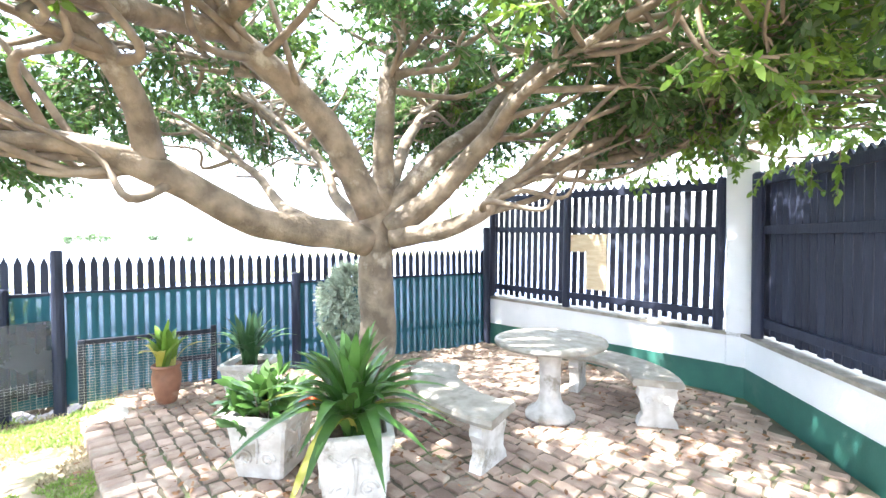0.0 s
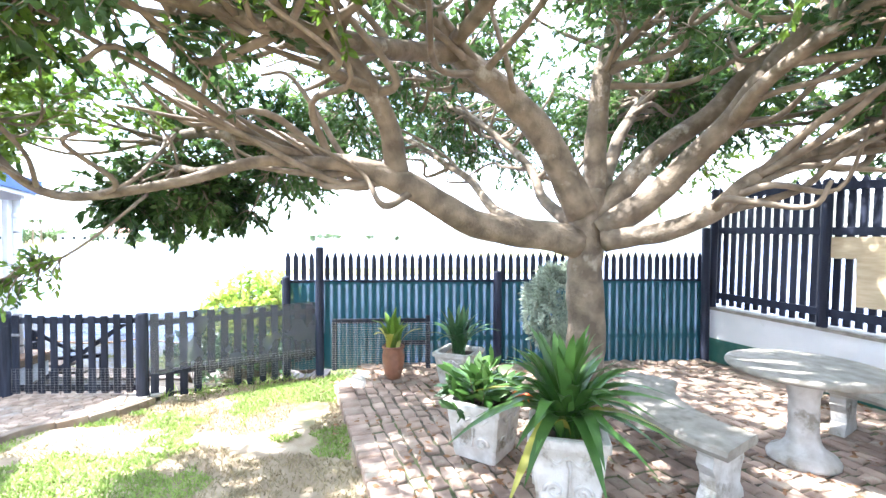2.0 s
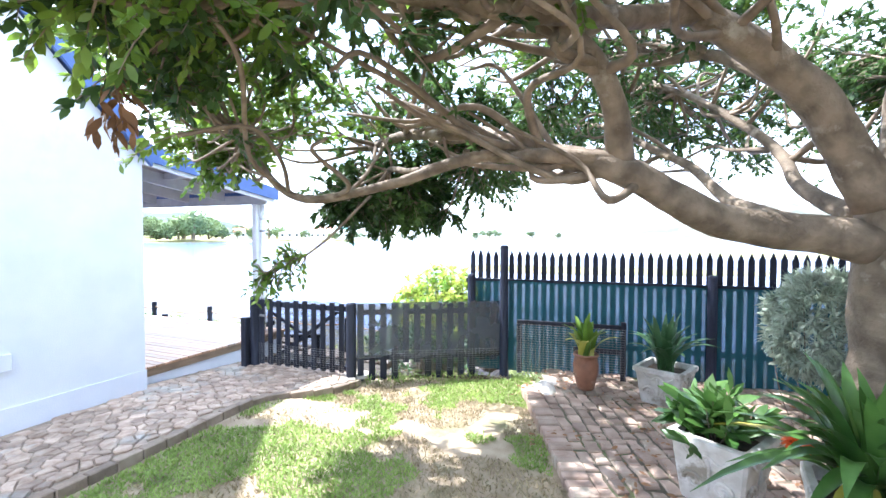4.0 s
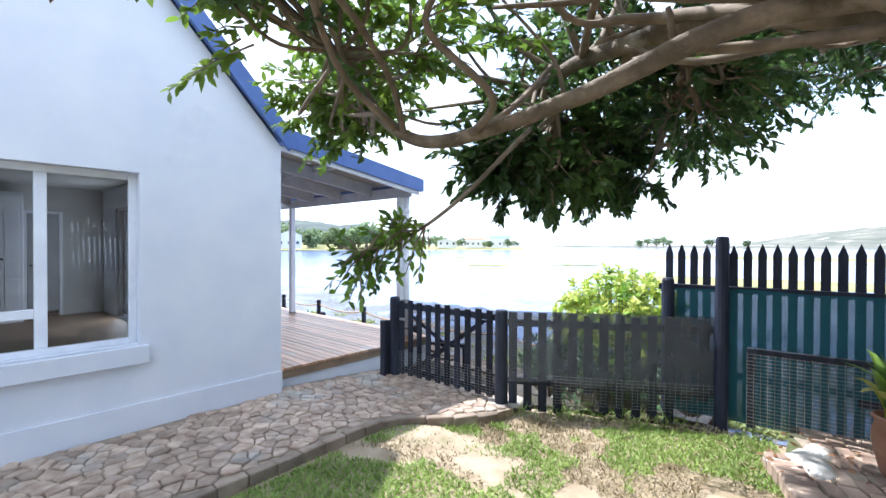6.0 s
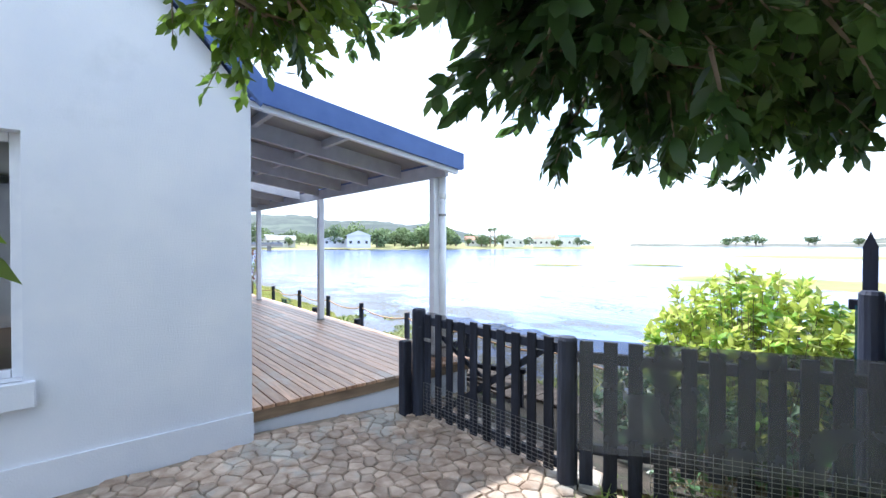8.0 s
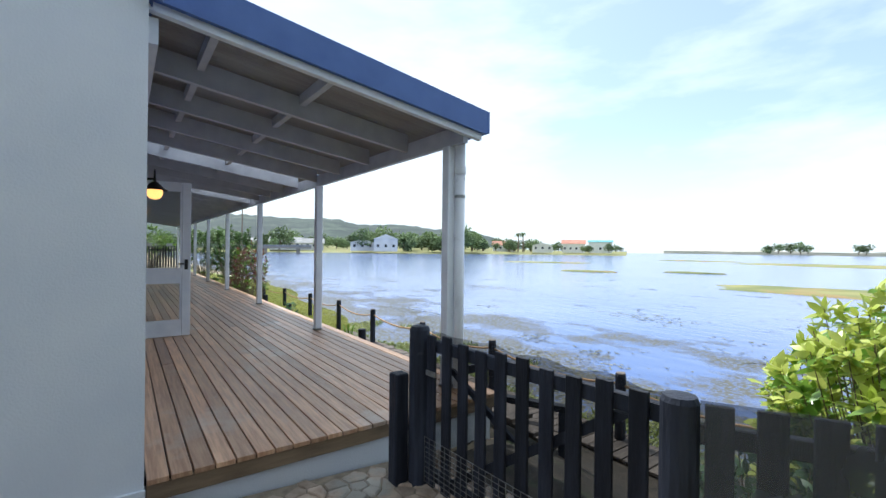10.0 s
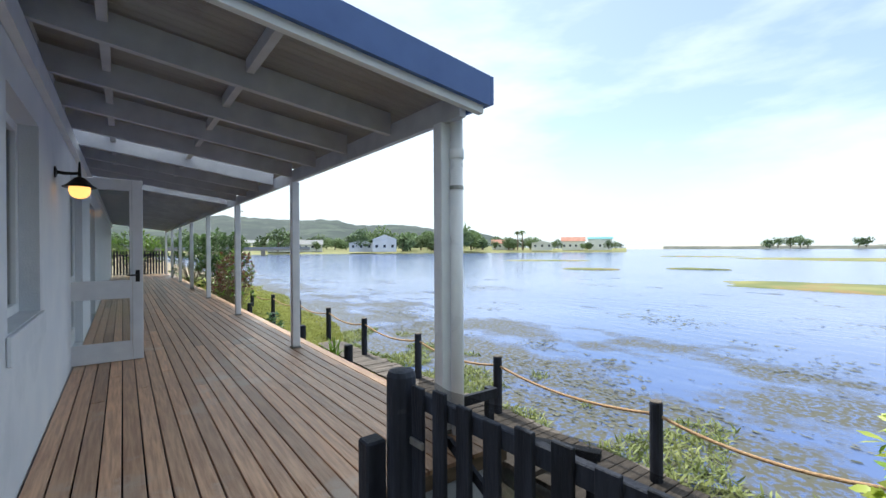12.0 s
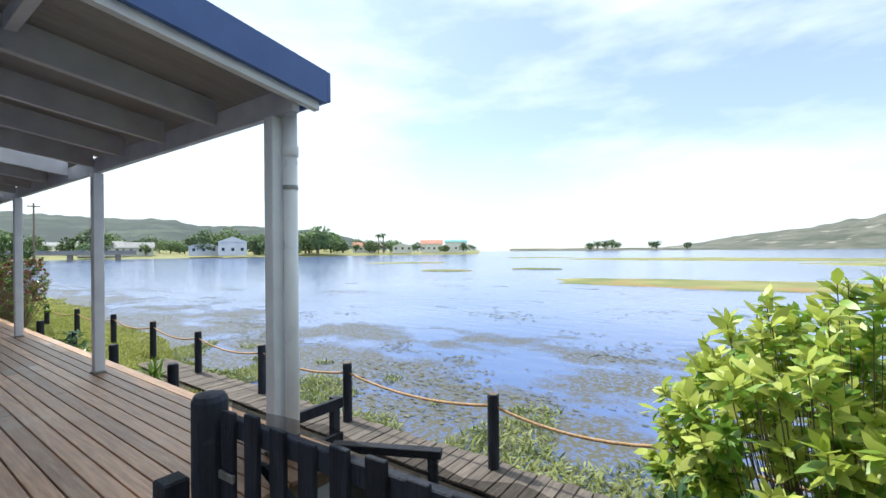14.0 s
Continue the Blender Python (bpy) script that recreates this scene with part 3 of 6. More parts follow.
# veranda roof
ver = thing("veranda_roof", (0, 0, 0), "lean-to veranda roof with blue fascia and white beams", "roof", kind="structure")
R0, R1 = 2.833, 2.495                            # top of the roof at the wall and at the eave
EX = 2.325


def lean(x):
    return R0 + (R1 - R0) * x / EX


bm = bmesh.new()
prism(bm, [(0.0, lean(0) - 0.19), (EX, R1 - 0.18), (EX, R1 + 0.01), (0.0, lean(0) + 0.02)], 0.20, 0.235, "y")
part("fascia", bm, BLUE, ver, "blue painted fascia board")
bm = bmesh.new()
box(bm, (EX, 0.20, R1 - 0.17), (EX + 0.03, 24.2, R1 + 0.01), 0.004)
part("eave_fascia", bm, BLUE, ver, "blue painted eave board")
bm = bmesh.new()
prism(bm, [(0.0, lean(0) - 0.235), (EX - 0.03, R1 - 0.225), (EX - 0.03, R1 - 0.17), (0.0, lean(0) - 0.17)], 0.237, 0.285, "y")
part("front_trim", bm, TRIM, ver, "white trim under the fascia")
# sheeting, corrugated
bm = bmesh.new()
rows = []
y = 0.24
while y < 24.2:
    rows.append(y)
    y += 0.038 if y < 9 else 0.4
prev = None
for k, y in enumerate(rows):
    dz = 0.012 * (k % 2)
    ring = [bm.verts.new((x, y, lean(x) - 0.035 + dz)) for x in (0.0, EX)]
    if prev:
        if not (4.0 < y < 4.46 or 7.32 < y < 7.78):           # left open for the translucent sheets
            bm.faces.new((prev[0], prev[1], ring[1], ring[0]))
    prev = ring
for y in (3.985, 7.305):
    sk = prism(bmesh.new(), [(0.02, lean(0.02) - 0.016), (EX - 0.02, lean(EX - 0.02) - 0.016), (EX - 0.02, lean(EX - 0.02) - 0.012), (0.02, lean(0.02) - 0.012)], y, y + 0.48, "y")
    part("skylight", sk, SKYLIGHT, ver, "translucent roof strip")
part("sheeting", bm, SHEET, ver, "ribbed roof sheeting")
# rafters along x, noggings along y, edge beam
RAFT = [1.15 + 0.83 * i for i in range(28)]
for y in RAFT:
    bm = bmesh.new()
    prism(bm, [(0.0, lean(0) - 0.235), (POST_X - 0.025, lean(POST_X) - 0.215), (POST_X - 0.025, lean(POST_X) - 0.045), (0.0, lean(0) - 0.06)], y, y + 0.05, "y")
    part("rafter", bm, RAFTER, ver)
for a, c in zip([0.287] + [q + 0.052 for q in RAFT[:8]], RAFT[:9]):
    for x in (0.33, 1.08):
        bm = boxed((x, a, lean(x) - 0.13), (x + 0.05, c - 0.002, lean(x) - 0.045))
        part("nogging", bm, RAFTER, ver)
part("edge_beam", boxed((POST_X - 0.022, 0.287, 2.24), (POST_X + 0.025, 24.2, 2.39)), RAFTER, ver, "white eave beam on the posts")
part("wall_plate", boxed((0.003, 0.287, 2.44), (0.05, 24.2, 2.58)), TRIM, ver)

# posts
def veranda_post(y, wide):
    p = thing("veranda_post", (POST_X, y, DECK_Z), "white painted timber post standing on the deck", "post", "veranda posts")
    h = 2.24 - DECK_Z
    sh = part("shaft", boxed((-wide, -wide, 0.02), (wide, wide, h), 0.006), TRIM, p)
    part("shoe", boxed((-wide - 0.008, -wide - 0.008, 0), (wide + 0.008, wide + 0.008, 0.019), 0.002), WIRE, sh, "metal post shoe")
    return p


for y in POSTS_Y:
    veranda_post(y, 0.046)
dp = thing("downpipe", (POST_X + 0.058, POSTS_Y[0] - 0.075, -0.5), "white round rainwater downpipe beside the corner post", "pipe")
part("pipe", lathe(bmesh.new(), [(0.042, 0), (0.042, 2.82)], 20), PIPE, dp, smooth=True)
part("collar", lathe(bmesh.new(), [(0.046, 2.50), (0.05, 2.51), (0.05, 2.56), (0.046, 2.57)], 20), PIPE, dp, smooth=True)
for z in (0.78, 2.3):
    part("bracket", lathe(bmesh.new(), [(0.0425, z), (0.046, z), (0.046, z + 0.025), (0.0425, z + 0.025)], 20), WIRE, dp)

# dark planting bed behind the gate
bm = bmesh.new()
bed = {}
for i in range(9):
    for j in range(41):
        y = -3.4 + 0.26 * j
        x0 = max(1.60, 1.49 - (y + 1.76) * 0.543 + 0.10) if y < 0.1 else 2.41
        x = x0 + (3.84 - x0) * i / 8
        s = x - shore_x(y)
        z = LAWN_Z + yard_z(x, y)
        z += (-0.72 - z) * min(1, (s + 1.9) / 1.2) if s > -1.9 else 0
        bed[i, j] = bm.verts.new((x, y, z + 0.035 + 0.02 * noise.noise((x * 4, y * 4, 0))))
for i in range(8):
    for j in range(40):
        bm.faces.new((bed[i, j], bed[i + 1, j], bed[i + 1, j + 1], bed[i, j + 1]))
structure("ground_bed", bm, MULCH, "dark soil of the planting bed behind the gate", "ground", True)

# gate and low fence, as blocks of boards
def board(bm, x, w, z0, z1, y0, y1, point=0.0):
    if point:
        prism(bm, [(x - w / 2, z0), (x + w / 2, z0), (x + w / 2, z1 - point), (x, z1), (x - w / 2, z1 - point)], y0, y1, "y")
    else:
        box(bm, (x - w / 2, y0, z0), (x + w / 2, y1, z1), 0.003)
    return bm


def turn_of(a, c):
    return math.degrees(math.atan2(c.y - a.y, c.x - a.x)), (c - a).length


def wire_mesh(bm, x0, x1, z0, z1, y, step, r):
    x = x0
    while x <= x1 + 1e-6:
        box(bm, (x - r, y - r, z0), (x + r, y + r, z1))
        x += step * 1.6
    z = z0
    while z <= z1 + 1e-6:
        box(bm, (x0, y - r + 0.0005, z - r), (x1, y + r + 0.0005, z + r))
        z += step
    return bm


ang, ln = turn_of(GATE_L, GATE_R)
gate = thing("garden_gate", (GATE_L.x, GATE_L.y, 0), "closed black-stained board gate with a diagonal brace", "gate", turn=ang)
x, k = 0.13, 0
while x < ln - 0.07:
    part("board", board(bmesh.new(), x, 0.074, -0.07, 0.84 + 0.015 * math.sin(k * 1.7), -0.012, 0.008), BLACK_WOOD, gate)
    x += 0.143
    k += 1
for z in (-0.05, 0.74):
    part("rail", boxed((0.06, 0.009, z), (ln - 0.06, 0.045, z + 0.07), 0.004), BLACK_WOOD, gate)
bm = bmesh.new()
prism(bm, [(0.30, 0.03), (0.38, 0.03), (ln - 0.18, 0.73), (ln - 0.26, 0.73)], 0.0095, 0.04, "y")
part("brace", bm, BLACK_WOOD, gate)
bm = bmesh.new()
prism(bm, [(0.20, 0.66), (0.28, 0.66), (0.78, 0.40), (0.70, 0.40)], 0.0415, 0.060, "y")
part("brace", bm, BLACK_WOOD, gate)
part("wire_mesh", wire_mesh(bmesh.new(), 0.09, ln - 0.09, -0.05, 0.22, -0.02, 0.03, 0.0014), WIRE, gate, "wire mesh along the bottom")
for nm, pt, h in (("gate_post", GATE_L, 1.00), ("gate_post", GATE_R, 0.985)):
    gp = thing(nm, (pt.x, pt.y, -0.17), "black-stained round gate post, weathered top", "post", "gate posts")
    part("shaft", lathe(bmesh.new(), [(0.068, 0), (0.066, h * 0.5), (0.064, h + 0.03), (0.055, h + 0.05), (0.02, h + 0.055)], 14), BLACK_WOOD, gp, smooth=False)

ang, ln = turn_of(GATE_R, FENCE_A)
low = thing("low_fence", (GATE_R.x, GATE_R.y, 0), "low black board fence backed with torn shade cloth", "fence", turn=ang)
x, k = 0.12, 0
rnd = random.Random(5)
while x < ln - 0.06:
    bt = rnd.choice((0.0, 0.02, 0.22)) if k > 3 else 0.0
    part("board", board(bmesh.new(), x, 0.085, bt - 0.16, 0.845 + rnd.uniform(-0.01, 0.01), -0.016, 0.004), BLACK_WOOD, low)
    x += 0.148
    k += 1
for z in (0.10, 0.70):
    part("rail", boxed((0.05, 0.005, z), (ln, 0.045, z + 0.07), 0.004), BLACK_WOOD, low)
bm = bmesh.new()
m = 40
prev = None
for i in range(m + 1):
    x = 0.06 + (ln - 0.08) * i / m
    w = 0.012 * noise.noise((x * 4, 0, 1))
    ring = [bm.verts.new((x, -0.028 + w, 0.14 + 0.05 * noise.noise((x * 3, 2, 0)))), bm.verts.new((x, -0.026 - w * 0.5, 0.55)), bm.verts.new((x, -0.03 + w * 0.3, 0.865))]
    if prev:
        bm.faces.new((prev[0], ring[0], ring[1], prev[1]))
        bm.faces.new((prev[1], ring[1], ring[2], prev[2]))
    prev = ring
part("shade_cloth", bm, NET_BLACK, low, "faded black shade cloth", True)

ang, ln = turn_of(GATE_L, GATE_R)
bm = bmesh.new()
prev = None
for i in range(29):
    x = 0.04 + (ln - 0.10) * i / 28
    ring = []
    for q, z in enumerate((0.02, 0.3, 0.6, 0.78, 0.85)):
        w = 0.014 * noise.noise((x * 5, q * 2.0, 11))
        ring.append(bm.verts.new((x, 0.062 + w, z + (0.03 * noise.noise((x * 6, 3, 2)) if q in (0, 4) else 0))))
    if prev:
        for q in range(4):
            bm.faces.new((prev[q], ring[q], ring[q + 1], prev[q + 1]))
    prev = ring
part("shade_cloth", bm, NET_DARK, gate, "black shade cloth draped on the gate", True)
part("latch", boxed((0.10, -0.028, 0.60), (0.19, -0.014, 0.63), 0.003), WIRE, gate, "galvanised latch")
sp = thing("gate_stub", (GATE_L.x - 0.11, GATE_L.y + 0.06, -0.17), "short black notched post beside the gate", "post", "gate posts")
part("shaft", boxed((-0.05, -0.045, 0), (0.045, 0.045, 0.76), 0.008), BLACK_WOOD, sp)

# tall picket fence along the water side
ext = FENCE_A + (FENCE_A - FENCE_C).normalized() * 0.55
ang, ln = turn_of(ext, FENCE_C)
pf = thing("picket_fence", (ext.x, ext.y, 0), "navy pointed picket fence lined with green shade cloth", "fence", turn=ang)
pik = bmesh.new()
prism(pik, [(-0.033, -0.06), (0.033, -0.06), (0.033, 1.46), (0, 1.55), (-0.033, 1.46)], 0.03, 0.05, "y")
first = part("picket", pik, NAVY_WOOD, pf)
x = 0.09
while x < ln - 0.05:
    if x > 0.1:
        o = new("picket", first.data)
        o.parent = pf
    else:
        o = first
    o.location = (x, 0, 0.008 * math.sin(x * 9))
    x += 0.108
for z in (0.30, 1.10):
    part("rail", boxed((0, -0.012, z), (ln, 0.028, z + 0.06), 0.004), NAVY_WOOD, pf)
bm = bmesh.new()
prev = None
m = 110
for i in range(m + 1):
    x = 0.03 + (ln - 0.06) * i / m
    w = [0.012 * noise.noise((x * 2.5, q * 3, 4)) for q in range(4)]
    ring = [bm.verts.new((x, -0.03 + w[q], z)) for q, z in enumerate((-0.08, 0.4, 0.8, 1.13 + 0.015 * noise.noise((x * 2, 0, 9))))]
    if prev:
        for q in range(3):
            bm.faces.new((prev[q], ring[q], ring[q + 1], prev[q + 1]))
    prev = ring
part("shade_cloth", bm, NET_GREEN, pf, "dark green shade cloth", True)
for x, h in ((0.10, 1.20), (0.55, 1.60), (0.55 + 2.46, 1.265), (ln - 0.09, 1.88)):
    part("post", lathe(bmesh.new(), [(0.058, -0.20), (0.056, h), (0.045, h + 0.02), (0.01, h + 0.025)], 12, (x, -0.09, 0)), NAVY_WOOD, pf)

# white walls with fences on top
def wall_with_fence(a, c, nm, lab, h0, h1):
    ang, ln = turn_of(a, c)
    w = thing(nm, (a.x, a.y, 0), lab, "wall", kind="structure", turn=ang)
    part("base", prism(bmesh.new(), [(0, -0.2), (ln, -0.2), (ln, h1 - 0.04), (0, h0 - 0.04)], 0.0, 0.22, "y"), WALL_WHITE, w)
    part("dado", boxed((0.0, -0.006, -0.1), (ln, -0.002, 0.31)), DADO, w, "green painted dado")
    part("coping", prism(bmesh.new(), [(0, h0 - 0.038), (ln, h1 - 0.038), (ln, h1), (0, h0)], -0.03, 0.25, "y"), CONCRETE, w, "grey concrete coping")
    return w, ln, ang


wa, lna, anga = wall_with_fence(FENCE_C, WALL_K, "wall_low_a", "low white garden wall with a green base", 0.76, 0.675)
wb, lnb, angb = wall_with_fence(WALL_K, WALL_E, "wall_low_b", "low white garden wall with a green base", 0.675, 0.675)


def slat_fence(at, ang, ln, posts, lab, step, wd, h0, fall):
    f = thing("slat_fence", (at.x, at.y, h0), lab, "fence", "fences on the wall", turn=ang)
    f.rotation_euler.y = fall
    sl = bmesh.new()
    prism(sl, [(-wd / 2, 0.03), (wd / 2, 0.03), (wd / 2, 1.66), (0, 1.72), (-wd / 2, 1.66)], 0.10, 0.122, "y")
    f0 = part("slat", sl, NAVY_WOOD, f)
    x = 0.06
    while x < ln - 0.03:
        if x > 0.07:
            o = new("slat", f0.data)
            o.parent = f
        else:
            o = f0
        o.location = (x, 0, 0.012 * math.sin(x * 23))
        x += step
    for z in (0.12, 1.06, 1.56):
        part("rail", boxed((0, 0.055, z), (ln, 0.0985, z + 0.09), 0.004), NAVY_WOOD, f)
    for x in posts:
        part("post", lathe(bmesh.new(), [(0.055, 0.0), (0.053, 1.68), (0.03, 1.70)], 12, (x, 0.03, 0)), NAVY_WOOD, f)
    return f


slat_fence(FENCE_C, anga, lna - 0.2, (0.05, 1.45, lna - 0.25), "navy slatted fence panels on the white wall", 0.113, 0.07, 0.76, 0.085 / lna)
slat_fence(WALL_K, angb, lnb, (0.22,), "navy slatted fence panel on the white wall", 0.098, 0.085, 0.675, 0.0)
pl = thing("wall_pillar", (WALL_K.x, WALL_K.y, 0), "square white plastered corner pillar", "pillar", kind="structure", turn=anga)
part("shaft", boxed((-0.16, -0.03, -0.2), (0.16, 0.29, 2.62), 0.012), WALL_WHITE, pl)
part("dado", boxed((-0.166, -0.036, -0.1), (0.166, 0.296, 0.31)), DADO, pl, "green painted base")

# ---- deck ----
deck = thing("deck", (0, 0, 0), "oiled hardwood veranda deck, pale brown boards", "deck", kind="structure")
rnd = random.Random(11)
BW, GAP = 0.096, 0.009
k = 0
x = 0.012
while x < 2.36:
    y = 0.13
    while y < 24.0:
        y1 = min(24.1, y + rnd.uniform(2.4, 5.2))
        if 24.1 - y1 < 0.8:
            y1 = 24.1
        part("plank", boxed((x, y + 0.002, DECK_Z - 0.028), (x + BW, y1 - 0.002, DECK_Z + rnd.uniform(-0.001, 0.001)), 0.0025), DECK_WOOD, deck)
        y = y1
    x += BW + GAP
part("edge_board", boxed((0.01, 0.145, 0.065), (2.40, 0.175, 0.155), 0.004), DECK_EDGE, deck, "weathered edge board")
part("side_board", boxed((2.372, 0.18, 0.02), (2.40, 24.1, 0.15), 0.004), DECK_EDGE, deck)
part("plinth", boxed((0.004, 0.165, -0.4), (2.36, 0.35, 0.064)), PLASTER, deck, "white plastered plinth")
# solid black block added under the planks, its colour gives the gaps their shade
part("joist_frame", boxed((0.01, 0.36, -0.5), (2.36, 24.0, 0.10)), BLACK_WOOD, deck)

# ---- openings of the house ----
win = thing("window_1", (0, 0.10, 0), "white framed window in the gable wall", "window", kind="structure")
def bar(par, x0, x1, z0, z1, y0=0.0, y1=0.05, mat=TRIM, nm="window_frame"):
    return part(nm, boxed((x0, y0, z0), (x1, y1, z1), 0.004), mat, par)
bar(win, W0, W0 + 0.06, WZ0, WZ1)
bar(win, W1 - 0.055, W1, WZ0, WZ1)
bar(win, W0 + 0.062, W1 - 0.057, WZ1 - 0.055, WZ1)
bar(win, W0 + 0.062, W1 - 0.057, WZ0, WZ0 + 0.05)
bar(win, -1.895, -1.82, WZ0 + 0.052, WZ1 - 0.057)
bar(win, W0 + 0.062, -1.897, 0.98, 1.05)
for x0, x1, z0, z1 in ((-1.82, W1 - 0.055, WZ0 + 0.05, WZ1 - 0.055), (W0 + 0.06, -1.895, 1.05, WZ1 - 0.055), (W0 + 0.06, -1.895, WZ0 + 0.05, 0.98)):
    o = part("pane", boxed((x0, 0.024, z0), (x1, 0.028, z1)), GLASS, win)
    o.visible_shadow = False
part("window_sill", boxed((W0 - 0.1, -0.155, 0.545), (W1 + 0.055, -0.104, WZ0 - 0.003), 0.006), PLASTER, win, "plastered sill band")
part("inner_sill", boxed((W0, -0.10, WZ0 - 0.03), (W1, 0.1, WZ0 - 0.001)), TRIM, win)

idoor = thing("door_3", (-1.15, 6.715, 0.17), "narrow grey inner door with a dark gap below", "door", kind="structure")
part("leaf", boxed((-0.22, -0.025, 0.10), (0.22, -0.004, 1.92), 0.004), DOOR_GREY, idoor, "grey panelled leaf")
part("gap", boxed((-0.22, -0.012, 0.0), (0.22, -0.004, 0.095)), IRON, idoor, "dark toe gap")
for x0, x1, z0, z1 in ((-0.275, -0.225, 0.0, 1.975), (0.225, 0.275, 0.0, 1.975), (-0.222, 0.222, 1.925, 1.975)):
    part("door_frame", boxed((x0, -0.032, z0), (x1, -0.003, z1), 0.004), TRIM, idoor)
part("door_handle", boxed((-0.19, -0.055, 0.95), (-0.10, -0.026, 0.97), 0.003), IRON, idoor, "black lever handle")
# tall built-in cupboards along the same wall
for i in range(3):
    cb = thing("cupboard", (-1.76 - 0.62 * i, 6.70, 0.17), "tall pale built-in cupboard with panelled doors", "cupboard", "room cupboards")
    part("body", boxed((-0.30, -0.55, 0.0), (0.30, -0.004, 2.25), 0.004), TRIM, cb)
    for sx in (-1, 1):
        lf = part("door", boxed((sx * 0.15 - 0.143, -0.572, 0.10), (sx * 0.15 + 0.143, -0.552, 2.20), 0.004), TRIM, cb)
        part("panel", boxed((sx * 0.15 - 0.09, -0.578, 1.15), (sx * 0.15 + 0.09, -0.5725, 2.10), 0.003), TRIM, lf)
        part("panel", boxed((sx * 0.15 - 0.09, -0.578, 0.22), (sx * 0.15 + 0.09, -0.5725, 1.05), 0.003), TRIM, lf)
        part("knob", lathe(bmesh.new(), [(0.012, 0.0), (0.012, 0.015), (0.02, 0.02), (0.012, 0.032)], 12, (0, 0, 0)), IRON, lf).matrix_local = Matrix.Translation((sx * 0.03, -0.573, 1.10)) @ Matrix.Rotation(radians(90), 4, "X")

win2 = thing("window_2", (-0.10, 0, 0), "deep-set white framed window beside the veranda", "window", kind="structure")
for a in ((VW0, VW0 + 0.06, VZ0, VZ1), (VW1 - 0.06, VW1, VZ0, VZ1), (VW0 + 0.062, VW1 - 0.062, VZ0, VZ0 + 0.06), (VW0 + 0.062, VW1 - 0.062, VZ1 - 0.06, VZ1)):
    part("window_frame", boxed((-0.05, a[0], a[2]), (0.0, a[1], a[3]), 0.004), TRIM, win2)
o = part("pane", boxed((-0.03, VW0 + 0.06, VZ0 + 0.06), (-0.026, VW1 - 0.06, VZ1 - 0.06)), GLASS, win2)
o.visible_shadow = False
part("window_sill", boxed((0.102, VW0 - 0.05, VZ0 - 0.15), (0.125, VW1 + 0.05, VZ0 - 0.004), 0.005), PLASTER, win2, "plastered sill band")


def glazed_leaf(nm, at, turn, lab, w=0.70):
    d = thing(nm, at, lab, "door", kind="structure", turn=turn)
    h = 1.985
    part("stile", boxed((0, -0.02, 0), (0.10, 0.02, h), 0.004), TRIM, d)
    part("stile", boxed((w - 0.10, -0.02, 0), (w, 0.02, h), 0.004), TRIM, d)
    for z0, z1 in ((0.0, 0.21), (0.68, 0.88), (h - 0.12, h)):
        part("rail", boxed((0.102, -0.02, z0), (w - 0.102, 0.02, z1), 0.004), TRIM, d)
    for z0, z1 in ((0.21, 0.68), (0.88, h - 0.12)):
        o = part("pane", boxed((0.095, -0.003, z0), (w - 0.095, 0.003, z1)), GLASS, d)
        o.visible_shadow = False
        for x0, x1 in ((0.102, 0.122), (w - 0.122, w - 0.102)):
            part("bead", boxed((x0, -0.012, z0), (x1, 0.012, z1)), TRIM, d)
    hd = part("door_handle", boxed((w - 0.07, -0.035, 0.86), (w - 0.03, -0.022, 0.99), 0.004), IRON, d, "black lever handle")
    bm = boxed((w - 0.15, -0.062, 0.925), (w - 0.04, -0.048, 0.942), 0.004)
    part("lever", bm, IRON, hd)
    return d


glazed_leaf("door_1", (-0.16, 4.10, DECK_Z + 0.012), 0.0, "white glazed veranda door standing open", 0.78)
glazed_leaf("door_2", (-0.10, 5.74, DECK_Z + 0.012), -90.0, "white glazed veranda door, closed", 0.80)
for a, c in DOORS:
    fr = thing("trim_door", (0, 0, 0), "white door frame in the veranda wall", "trim", kind="structure")
    part("jamb", boxed((-0.20, a + 0.002, DECK_Z), (-0.14, a + 0.05, 2.198)), TRIM, fr)
    part("jamb", boxed((-0.20, c - 0.05, DECK_Z), (-0.14, c - 0.002, 2.198)), TRIM, fr)
    part("head", boxed((-0.20, a + 0.052, 2.14), (-0.14, c - 0.052, 2.198)), TRIM, fr)

